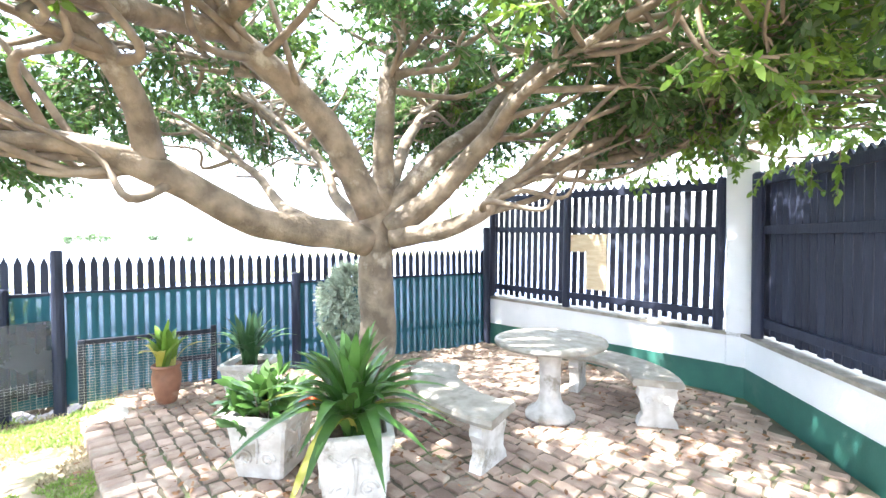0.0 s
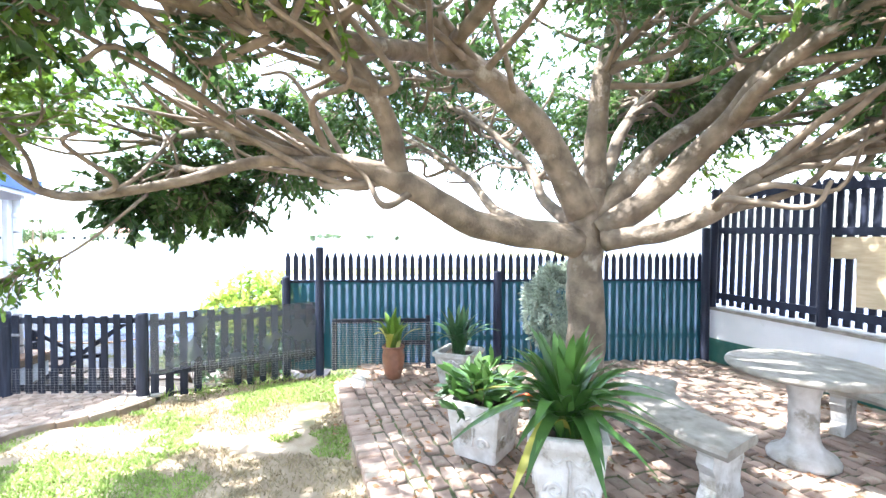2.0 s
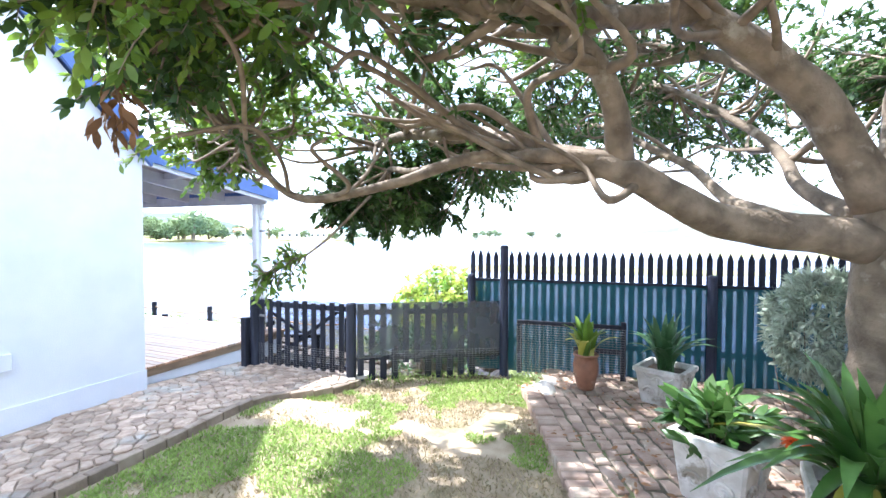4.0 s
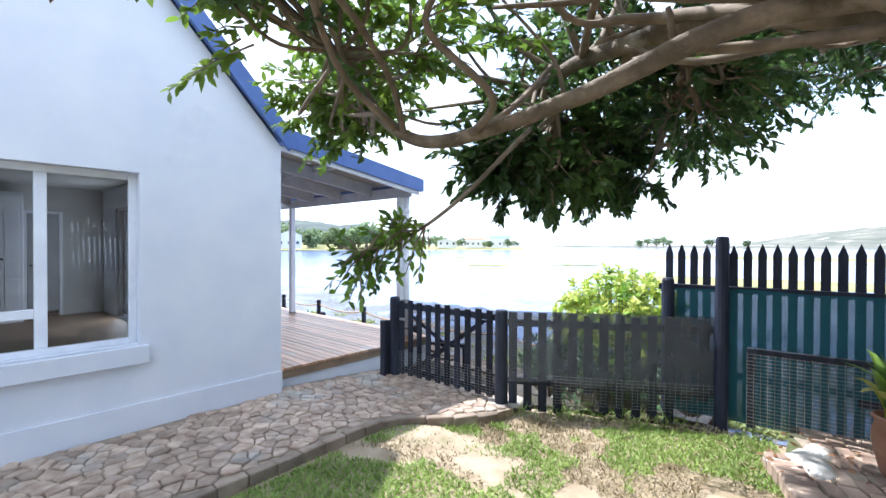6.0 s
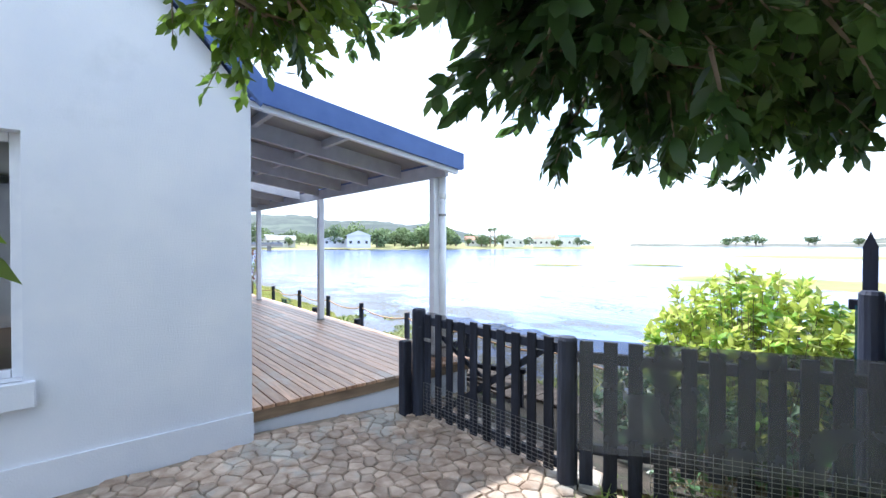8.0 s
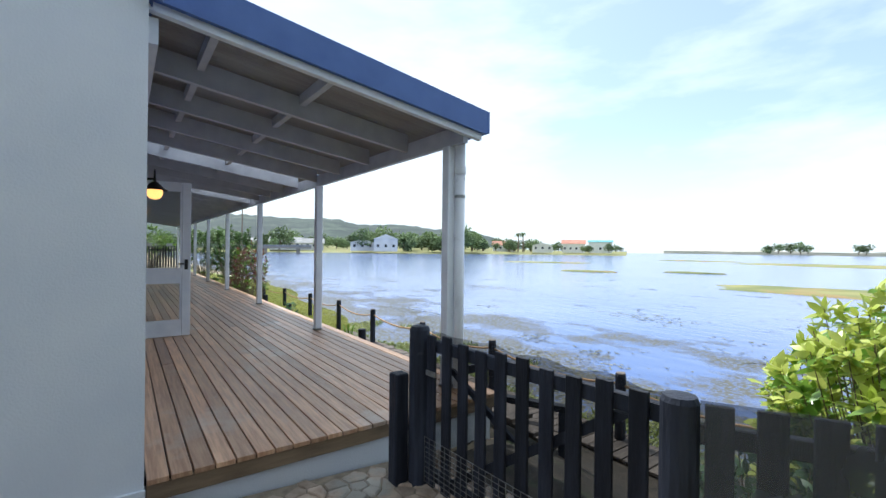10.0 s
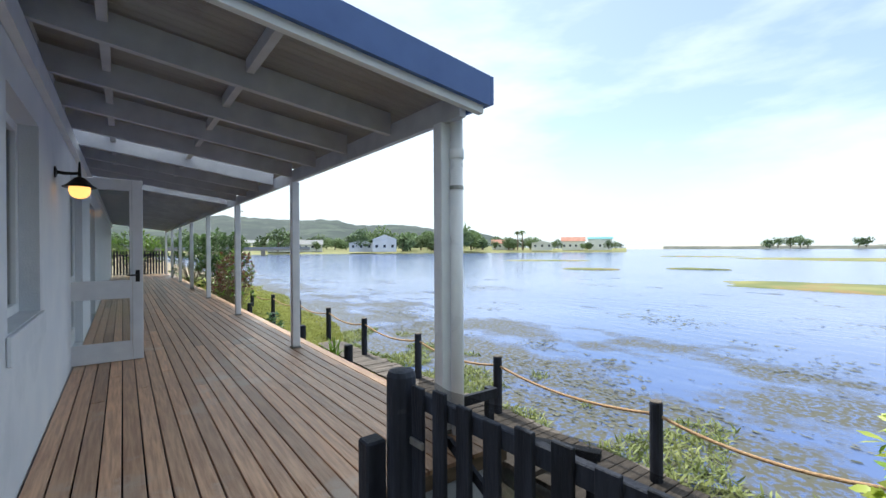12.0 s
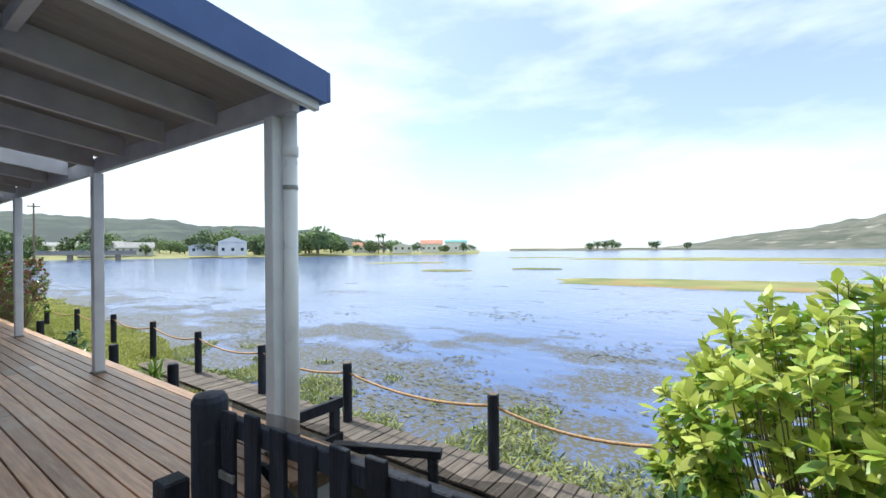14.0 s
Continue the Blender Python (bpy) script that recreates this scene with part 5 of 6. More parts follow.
# ---- planters, pots and their plants ----
def planter(at, turn, w, h, lab):
    p = thing("planter", (*at, 0), lab, "planter", "plant boxes", turn=turn)
    b, t = w * 0.36, w * 0.5
    bm = bmesh.new()
    prof = [(b, 0.0), (b * 1.04, 0.03), (b * 1.06, 0.06), (t * 0.90, h * 0.80), (t * 0.93, h * 0.86), (t, h * 0.88), (t, h - 0.008), (t - 0.01, h), (t - 0.045, h), (t - 0.05, h - 0.01), (t - 0.06, h * 0.8)]
    rings = []
    for r, z in prof:
        q = []
        for sx, sy in ((-1, -1), (1, -1), (1, 1), (-1, 1)):
            for ax, ay in (((0.0, 0.03), (0.03, 0.0)) if sx * sy > 0 else ((0.03, 0.0), (0.0, 0.03))):
                q.append(bm.verts.new((sx * (r - ax * 0.6), sy * (r - ay * 0.6), z)))
        rings.append(q)
    for a, c in zip(rings, rings[1:]):
        for i in range(8):
            bm.faces.new((a[i], a[(i + 1) % 8], c[(i + 1) % 8], c[i]))
    bm.faces.new(rings[0][::-1])
    bm.faces.new(rings[-1])
    bx = part("box", bm, WHITE_CONCRETE, p)
    for k in range(4):
        bm = bmesh.new()
        for sx in (-1, 1):
            line = []
            for i in range(22):
                a = i / 21 * 4.2 * math.pi / 1.6
                rr = 0.062 * w / 0.5 * (1 - i / 25)
                line.append(Vector((sx * (0.085 * w / 0.5 + rr * math.cos(a)), 0, 0.12 * h / 0.45 + rr * math.sin(a))))
            tube(bm, line, 0.013, 0.009, 6)
        tube(bm, spline([(-0.15 * w / 0.5, 0, h * 0.74), (-0.07 * w / 0.5, 0, h * 0.62), (0, 0, h * 0.72), (0.07 * w / 0.5, 0, h * 0.62), (0.15 * w / 0.5, 0, h * 0.74)], 5), 0.012, 0.012, 6)
        tube(bm, spline([(0, 0, h * 0.68), (0.012, 0, h * 0.5), (0, 0, h * 0.2)], 5), 0.018, 0.008, 6)
        lean_a = math.atan2(t * 0.90 - b * 1.06, h * 0.74)
        o = part("relief", bm, WHITE_CONCRETE, bx, "moulded scroll relief", True)
        o.matrix_local = Matrix.Rotation(k * math.pi / 2, 4, "Z") @ Matrix.Translation((0, -b * 1.06 - 0.004, 0.03)) @ Matrix.Rotation(lean_a, 4, "X")
    part("soil", boxed((-t + 0.065, -t + 0.065, h * 0.80), (t - 0.065, t - 0.065, h * 0.86)), SOIL, p)
    return p


def strap_blade(bm, way, length, width, rise, droop, base, lean=0.0):
    """One long arching leaf with a folded midrib."""
    d = Vector((math.cos(way), math.sin(way), 0))
    s = Vector((-math.sin(way), math.cos(way), 0))
    prev, k = None, 8
    for i in range(k + 1):
        t = i / k
        p = base + d * (length * (0.25 * t + 0.75 * t * t * (0.4 + droop * 0.6))) + Vector((0, 0, length * (rise * t - droop * t * t * t)))
        if lean:
            p = base + d * (length * lean * (0.35 * t + 0.65 * t * t)) + Vector((0, 0, length * (rise * t - droop * t ** 2.6)))
        w = width * min(1.0, 0.62 + 1.1 * t) * (1.0 if t < 0.5 else 1 - ((t - 0.5) / 0.5) ** 2.6)
        w = max(w, 0.002)
        ring = [bm.verts.new(p - s * w / 2 + Vector((0, 0, w * 0.16))), bm.verts.new(p), bm.verts.new(p + s * w / 2 + Vector((0, 0, w * 0.16)))]
        if prev:
            bm.faces.new((prev[0], ring[0], ring[1], prev[1]))
            bm.faces.new((prev[1], ring[1], ring[2], prev[2]))
        prev = ring


def strap_plant(nm, at, n, length, width, mat, lab, seed, yellow=0, upright=0.5):
    p = thing(nm, at, lab, "plant")
    r = random.Random(seed)
    for i in range(n):
        t = i / n
        bm = bmesh.new()
        L = length * r.uniform(0.75, 1.08)
        strap_blade(bm, i * 2.399 + r.uniform(-0.2, 0.2), L, width * r.uniform(0.85, 1.15), 0.97 - 0.30 * (1 - t) * (1.3 - upright), (0.10 + 0.70 * (1 - t) ** 1.3) * (1.1 - upright * 0.6), Vector((r.uniform(-0.06, 0.06), r.uniform(-0.06, 0.06), 0)), (0.16 + 0.85 * (1 - t)) * (1.15 - 0.55 * upright) * r.uniform(0.8, 1.2))
        part("leaf", bm, STRAP_YELLOW if i < yellow else mat, p, "", True)
    return p


planter((-0.66, -6.12), -12, 0.50, 0.50, "weathered white scroll planter holding a clivia")
planter((0.00, -5.63), -33, 0.50, 0.45, "weathered white scroll planter with leafy herbs")
planter((1.78, -5.46), -24, 0.50, 0.38, "weathered white scroll planter with a dark plant")
strap_plant("clivia", (-0.66, -6.12, 0.43), 86, 0.88, 0.080, STRAP, "large arching clivia with orange flowers", 4, 4, 0.30)
strap_plant("clivia", (1.78, -5.46, 0.32), 40, 0.72, 0.062, STRAP_DARK, "dark green clivia in a planter", 6, 0, 0.85)

fl = thing("clivia_flower", (-0.62, -5.83, 0.55), "orange clivia flower head on a stalk", "flower")
bm = bmesh.new()
tube(bm, spline([(0, -0.25, -0.10), (0, -0.12, 0.06), (0, 0, 0.12)], 4), 0.008, 0.006, 6)
part("stalk", bm, STRAP, fl)
bm = bmesh.new()
rf = random.Random(2)
for i in range(9):
    a = i * 2.4
    for q in range(5):
        strap_blade(bm, a + q * 0.25, rf.uniform(0.05, 0.075), 0.022, rf.uniform(0.2, 0.8), 0.5, Vector((0.02 * math.cos(a), 0.02 * math.sin(a), 0.12)))
part("petals", bm, FLOWER, fl, "orange petals", True)


def leafy(nm, at, rad, h, n, size, mat, lab, seed, cat="plant", tip=None, whorl=1, floor=0.0):
    """A loose bush of stems that end in whorls of leaves."""
    p = thing(nm, at, lab, cat)
    r = random.Random(seed)
    st = bmesh.new()
    A, B, C, A2, B2, C2 = [], [], [], [], [], []
    for i in range(n):
        a, e = r.uniform(0, 6.283), r.random() ** 0.7
        q = rad * math.sqrt(r.random()) * (1 + 0.25 * noise.noise((math.cos(a) * 2, math.sin(a) * 2, seed)))
        e0 = Vector((q * math.cos(a), q * math.sin(a), floor + (h - floor) * (0.25 + 0.75 * e) * math.sqrt(max(0.05, 1 - (q / rad) ** 2 * 0.72))))
        b0 = Vector((e0.x * 0.15, e0.y * 0.15, 0))
        tube(st, spline([b0, (b0 + e0) / 2 + Vector((e0.x * 0.15, e0.y * 0.15, 0)), e0], 3), 0.005, 0.0025, 4)
        axis = (e0 - Vector((0, 0, h * 0.25))).normalized() + Vector((0, 0, 0.4))
        high = e0.z > h * 0.28 and tip is not None and r.random() < 0.92
        for j in range(whorl):
            d = axis * 0.45 + Vector((r.gauss(0, 0.75), r.gauss(0, 0.75), r.gauss(0.05, 0.4)))
            if whorl >= 18:                      # a rosette at the end of the shoot
                f, b1 = j / whorl, j * 2.4 + i
                across = axis.cross(Vector((1, 0.3, 0))).normalized()
                d = (across * math.cos(b1) + axis.cross(across).normalized() * math.sin(b1)) * (0.45 + 0.7 * f) + axis.normalized() * (0.95 - 1.15 * f) + Vector((r.gauss(0, 0.1), r.gauss(0, 0.1), r.gauss(0, 0.1)))
            X = (A2, B2, C2) if (high and j < whorl * 0.72) else (A, B, C)
            X[0].append(e0 - axis * r.uniform(0, 0.12) * (1 if whorl > 1 else 0))
            X[1].append(d)
            X[2].append(size * r.uniform(0.7, 1.15))
    tagged(part("stemwork", st, TWIG, p, "thin stems"), kind="stuff")
    leaves_mesh("leaves", A, B, C, np.array(C) * 0.40, mat, p)
    if A2:
        tagged(leaves_mesh("tip_leaves", A2, B2, C2, np.array(C2) * 0.42, tip, p), "yellow-green young tips")
    return p


leafy("herb", (0.02, -5.60, 0.36), 0.30, 0.38, 34, 0.19, STRAP, "leafy green herb growing in a planter", 7, whorl=7)
leafy("spiky_bush", (0.98, -6.48, -0.04), 0.36, 1.42, 10, 0.10, GREY_LEAF, "grey-green spiky bush beside the trunk", 8, whorl=4, floor=0.6)
sb = bpy.data.objects["spiky_bush"]
A, B, C = [], [], []
rs = random.Random(9)
for i in range(430):
    d = Vector((rs.gauss(0, 1), rs.gauss(0, 1), rs.gauss(0, 1))).normalized()
    c = Vector((0, 0, 1.08)) + Vector((d.x * 0.36, d.y * 0.36, d.z * 0.44)) * rs.uniform(0.72, 1.0)
    for j in range(20):
        A.append(c)
        B.append(d * 0.7 + Vector((rs.gauss(0, 0.6), rs.gauss(0, 0.6), rs.gauss(0, 0.6))))
        C.append(rs.uniform(0.06, 0.11))
tagged(leaves_mesh("spike_mass", A, B, C, np.full(len(C), 0.015), GREY_LEAF, sb), "rosettes of narrow grey-green leaves", kind="stuff")

pot = thing("flower_pot", (1.78, -4.66, 0.03), "glazed brown terracotta pot on a brick", "pot")
part("body", lathe(bmesh.new(), [(0.085, 0.0), (0.10, 0.04), (0.135, 0.20), (0.138, 0.28), (0.122, 0.355), (0.135, 0.37), (0.14, 0.385), (0.132, 0.40), (0.118, 0.398), (0.108, 0.34)], 28), TERRACOTTA, pot, smooth=True)
part("soil", lathe(bmesh.new(), [(0.112, 0.33), (0.11, 0.345)], 20), SOIL, pot)
strap_plant("bromeliad", (1.78, -4.66, 0.37), 22, 0.62, 0.075, LEAF_YOUNG, "pale yellow-green bromeliad in the brown pot", 12, 5, 0.95)
for x, y, a in ((1.74, -4.72, 10), (1.84, -4.60, 60)):
    tagged(mesh_object("loose_brick", boxed((-0.11, -0.05, -0.02), (0.11, 0.05, 0.03), 0.006), KERB), "loose worn brick under the pot", "brick", "loose bricks").matrix_world = pose(x, y, 0, 0, 0, a)

# ---- garden table and benches ----
TC = Vector((-0.10, -8.12))
tb = thing("garden_table", (*TC, 0), "round cast concrete garden table on a pedestal", "table")
part("tabletop", lathe(bmesh.new(), [(0.46, 0.69), (0.515, 0.705), (0.53, 0.725), (0.525, 0.745), (0.49, 0.752), (0.02, 0.754)], 48), CONCRETE, tb, "stained concrete top", True)
part("pedestal", lathe(bmesh.new(), [(0.235, 0.0), (0.238, 0.03), (0.215, 0.065), (0.15, 0.10), (0.115, 0.15), (0.10, 0.22), (0.10, 0.50), (0.118, 0.58), (0.15, 0.62), (0.15, 0.69)], 28), WHITE_CONCRETE, tb, "white fluted pedestal", True)


def curved_bench(a0, a1, r0, r1, legs):
    am = radians((a0 + a1) / 2)
    bn = thing("garden_bench", (TC.x, TC.y, 0), "curved cast concrete bench beside the table", "bench", "benches round the table")
    bm = bmesh.new()
    k = 18
    rings = []
    for i in range(k + 1):
        a = radians(a0 + (a1 - a0) * i / k)
        ring = []
        for r, z in ((r0, 0.37), (r0 - 0.012, 0.40), (r0, 0.43), (r0 + 0.02, 0.437), (r1 - 0.02, 0.437), (r1, 0.43), (r1 + 0.012, 0.40), (r1, 0.37)):
            ring.append(bm.verts.new((r * math.cos(a), r * math.sin(a), z)))
        rings.append(ring)
    for a, c in zip(rings, rings[1:]):
        for j in range(8):
            bm.faces.new((a[j], a[(j + 1) % 8], c[(j + 1) % 8], c[j]))
    bm.faces.new(rings[0][::-1])
    bm.faces.new(rings[-1])
    part("seat", bm, CONCRETE, bn, "stained concrete seat")
    for a in legs:
        rm, wd = (r0 + r1) / 2, (r1 - r0) * 0.42
        out = []
        for u, z in ((-1.0, 0.0), (-0.92, 0.06), (-0.72, 0.11), (-0.78, 0.20), (-0.98, 0.27), (-0.9, 0.33), (-1.0, 0.368), (1.0, 0.368), (0.9, 0.33), (0.98, 0.27), (0.78, 0.20), (0.72, 0.11), (0.92, 0.06), (1.0, 0.0)):
            out.append((u * wd, z))
        bm = prism(bmesh.new(), out, -0.055, 0.055, "y")
        for sx in (-1, 1):
            line = [Vector((sx * wd * 0.45 + 0.045 * (1 - i / 16) * math.cos(i * 0.6), -0.056, 0.24 + 0.045 * (1 - i / 16) * math.sin(i * 0.6))) for i in range(14)]
            tube(bm, line, 0.010, 0.007, 5)
        o = part("leg", bm, WHITE_CONCRETE, bn, "white scrolled support")
        o.matrix_local = Matrix.Rotation(radians(a), 4, "Z") @ Matrix.Translation((rm, 0, 0))
    return bn


curved_bench(50, 126, 0.90, 1.34, (119, 60))
curved_bench(228, 312, 0.74, 1.15, (233, 304))

# ---- plywood offcut, wire panel, stones by the fence ----
pw = thing("plywood_sheet", (FENCE_C.x, FENCE_C.y, 0), "pale L-shaped plywood offcut fixed to the fence", "panel", turn=anga)
bm = prism(bmesh.new(), [(1.50, 1.52), (1.76, 1.52), (1.76, 1.00), (2.06, 1.00), (2.06, 1.76), (1.50, 1.76)], 0.030, 0.048, "y")
part("sheet", bm, PLY, pw)

fa2, fl2 = turn_of(ext, FENCE_C)
wp = thing("wire_panel", (2.26, -3.78, 0.0), "old framed wire mesh panel leaning on the fence", "panel", turn=fa2)
for lo, hi in (((0, -0.02, -0.03), (0.06, 0.02, 0.66)), ((1.25, -0.02, -0.03), (1.31, 0.02, 0.70)), ((0.062, -0.02, 0.60), (1.248, 0.02, 0.66)), ((0.70, -0.02, 0.30), (1.248, 0.015, 0.36))):
    part("frame_bar", boxed(lo, hi, 0.004), BLACK_WOOD, wp)
part("mesh", wire_mesh(bmesh.new(), 0.0, 1.3, -0.02, 0.62, -0.03, 0.03, 0.0016), WIRE, wp, "rusted wire mesh")
wm = part("wire_mesh", wire_mesh(bmesh.new(), 0.5, 2.0, -0.05, 0.24, -0.04, 0.03, 0.0014), WIRE, low, "wire mesh along the bottom")
for x, y, s, a in ((1.75, -4.22, 0.16, 20), (1.62, -4.10, 0.11, 70), (2.0, -4.25, 0.13, -10)):
    bm = bmesh.new()
    bmesh.ops.create_icosphere(bm, subdivisions=2, radius=1)
    for v in bm.verts:
        v.co = Vector((v.co.x * s * 1.5, v.co.y * s * 0.8, v.co.z * s * 0.42)) * (1 + 0.3 * noise.noise(v.co * 1.4 + Vector((x * 9, 0, 0))))
    tagged(mesh_object("rock", bm, WHITE_CONCRETE, True), "pale rough stone lying by the fence", "stone", "stones by the fence").matrix_world = pose(x, y, LAWN_Z + s * 0.3, 0, 0, a)

# ---- behind the fence: shrub, boardwalk, rope rail ----
leafy("shrub", (3.32, -2.32, -0.55), 0.92, 1.86, 400, 0.105, SHRUB_LEAF, "dense glossy shrub with yellow-green tips", 31, "shrub", SHRUB_TIP, 20, 0.30)

for x, y, q in ((2.35, -2.35, 5), (2.75, -2.75, 6), (2.55, -1.75, 7), (3.0, -3.2, 8)):
    leafy("undergrowth", (x, y, -0.30), 0.42, 0.80, 60, 0.10, STRAP_DARK, "dark leafy undergrowth behind the low fence", 50 + q, "shrub", None, 12, 0.05)

bw = thing("boardwalk", (0, 0, 0), "narrow weathered plank boardwalk at the water's edge", "boardwalk", kind="structure")
y = -3.2
rnd = random.Random(6)
while y < 7.4:
    o = part("plank", boxed((-0.25, 0, -0.03), (0.30 + rnd.uniform(-0.03, 0.03), 0.118, 0), 0.004), GREY_PLANK, bw)
    o.location, o.rotation_euler = (4.05, y, -0.64 + rnd.uniform(-0.004, 0.004)), (0, 0, rnd.uniform(-0.02, 0.02))
    y += 0.128
for x in (3.84, 4.25):
    part("bearer", boxed((x, -3.2, -0.95), (x + 0.06, 7.4, -0.672)), GREY_PLANK, bw)


RAIL = [(4.28, -3.0), (4.22, -1.42), (4.20, 0.13), (4.20, 2.14), (4.20, 3.96), (4.20, 5.87), (4.22, 7.74), (4.15, 9.6), (4.0, 11.5), (3.85, 13.4), (3.7, 15.4), (3.6, 17.4)]
for i, (x, y) in enumerate(RAIL):
    zb = -0.95 if y < 8 else -0.7
    b = thing("rail_post", (x, y, zb), "black round timber rail post with a pale worn top", "post", "rope rail posts")
    shf = part("shaft", lathe(bmesh.new(), [(0.056, 0.0), (0.055, 0.06 - zb - 0.02), (0.05, 0.06 - zb)], 14), BLACK_WOOD, b)
    part("top", lathe(bmesh.new(), [(0.05, 0.0601 - zb), (0.042, 0.068 - zb)], 14), GREY_PLANK, shf, "pale worn end grain")
for (x, y), (x2, y2) in zip(RAIL, RAIL[1:]):
    line = [Vector((x + (x2 - x) * t, y + (y2 - y) * t, -0.05 - 0.10 * 4 * t * (1 - t))) for t in [i / 10 for i in range(11)]]
    tagged(mesh_object("rope", tube(bmesh.new(), line, 0.014, 0.014, 8), ROPE, True), "tan rope slung between the rail posts", "rope", "rail ropes")
for x, y in ((2.9, 3.69), (2.9, 5.57), (2.9, 7.41), (2.9, 9.4)):
    b = thing("bollard", (x, y, -0.6), "short black timber post beside the deck", "post", "short posts")
    part("shaft", lathe(bmesh.new(), [(0.06, 0.0), (0.059, 0.69), (0.05, 0.71)], 12), BLACK_WOOD, b)

st = thing("steps_rail", (2.55, 0.0, -0.45), "black timber handrails beside steps to the boardwalk", "railing")
part("post", boxed((0.62, 1.165, -0.2), (0.69, 1.235, 0.56), 0.004), BLACK_WOOD, st)
part("post", boxed((0.05, 1.165, -0.1), (0.12, 1.235, 0.56), 0.004), BLACK_WOOD, st)
part("handrail", boxed((0.0, 1.12, 0.47), (0.69, 1.163, 0.56), 0.004), BLACK_WOOD, st)
part("midrail", boxed((0.0, 1.122, 0.18), (0.69, 1.16, 0.25), 0.004), BLACK_WOOD, st)
o = part("handrail", boxed((-0.04, 0.0, 0.34), (0.04, 0.85, 0.40), 0.004), BLACK_WOOD, st)
o.location, o.rotation_euler = (0.64, 0.0, 0.0), (0, 0, radians(26))
o = part("post", boxed((-0.035, 0.03, -0.2), (0.035, 0.10, 0.338), 0.004), BLACK_WOOD, st)
o.location, o.rotation_euler = (0.64, 0.0, 0.0), (0, 0, radians(26))
for i in range(3):
    part("tread", boxed((0.02 + 0.27 * i, 0.12, 0.34 - 0.18 * i), (0.28 + 0.27 * i, 1.03, 0.38 - 0.18 * i), 0.004), GREY_PLANK, st)

# planting along the far part of the deck
leafy("hedge_shrub", (3.0, 13.2, -0.2), 0.78, 2.3, 150, 0.11, LEAF, "dark green shrub beside the deck", 41, "shrub", None, 16, 0.1)
leafy("hedge_shrub", (3.1, 15.2, -0.2), 0.9, 2.4, 150, 0.11, LEAF, "dark green shrub beside the deck", 43, "shrub", None, 16, 0.1)
leafy("red_shrub", (3.0, 11.5, -0.25), 0.62, 1.85, 110, 0.10, SHRUB_LEAF, "shrub with reddish flowering tips", 42, "shrub", PINK_FLOWER, 12, 0.1)
leafy("low_plant", (2.75, 7.0, -0.25), 0.25, 0.45, 26, 0.09, STRAP_DARK, "low dark plant at the deck edge", 44, "plant", None, 10)
strap_plant("fern", (2.95, 4.35, -0.25), 26, 0.42, 0.03, LEAF_YOUNG, "yellow-green fern beside the deck", 45, 0, 0.5)
leafy("hedge_shrub", (1.0, 25.2, 0.0), 1.3, 2.5, 170, 0.14, LEAF, "tall hedge behind the veranda's end", 46, "shrub", LEAF_YOUNG, 14, 0.2)
leafy("hedge_shrub", (2.9, 20.5, -0.1), 1.0, 2.2, 150, 0.13, LEAF, "dark green shrub beside the deck", 47, "shrub", None, 14, 0.1)
ef = thing("end_fence", (-0.2, 24.12, DECK_Z), "black slatted fence across the veranda's end", "fence")
for i in range(20):
    part("slat", boxed((0.02 + 0.12 * i, 0, -0.1), (0.10 + 0.12 * i, 0.02, 1.15)), BLACK_WOOD, ef)
part("rail", boxed((0, 0.022, 0.9), (2.4, 0.06, 0.98)), BLACK_WOOD, ef)

# lawn strip on the bank
bm = bmesh.new()
turf = {}
for i in range(13):
    for j in range(71):
        y = 7.1 + 0.3 * j
        x0, x1 = 2.45 if y < 24 else 0.5, shore_x(y) - 0.25 + 0.2 * noise.noise((y * 1.3, 0, 0))
        x = x0 + (x1 - x0) * i / 12
        s = x - shore_x(y)
        z = LAWN_Z + yard_z(x, y)
        if s > -3.5:
            z = LAWN_Z + (-0.72 - LAWN_Z) * min(1, (s + 3.5) / 3.3)
        turf[i, j] = bm.verts.new((x, y, z + 0.03 + 0.012 * noise.noise((x * 3, y * 3, 0))))
for i in range(12):
    for j in range(70):
        bm.faces.new((turf[i, j], turf[i + 1, j], turf[i + 1, j + 1], turf[i, j + 1]))
structure("ground_bank", bm, BANK_TURF, "yellow-green lawn on the lagoon bank", "ground", True)
r = np.random.RandomState(12)
P, D, Ls = [], [], []
while len(P) < 42000:
    x, y = r.uniform(2.65, 8.6), r.uniform(4.6, 24)
    s = x - shore_x(y)
    if s > 0.25 or r.rand() < (y - 4.6) / 24:
        continue
    z = LAWN_Z + (-0.72 - LAWN_Z) * min(1, max(0, (s + 3.5) / 3.3))
    P.append((x, y, z + (0.02 if y > 7.1 else -0.02)))
    D.append((r.normal() * 0.4, r.normal() * 0.4, 1))
    Ls.append(r.uniform(0.04, 0.08))
tagged(leaves_mesh("bank_grass", P, D, Ls, np.full(len(P), 0.024), BANK_LAWN, droop=0.5), "bright green grass on the lagoon bank", "grass", "", "stuff")

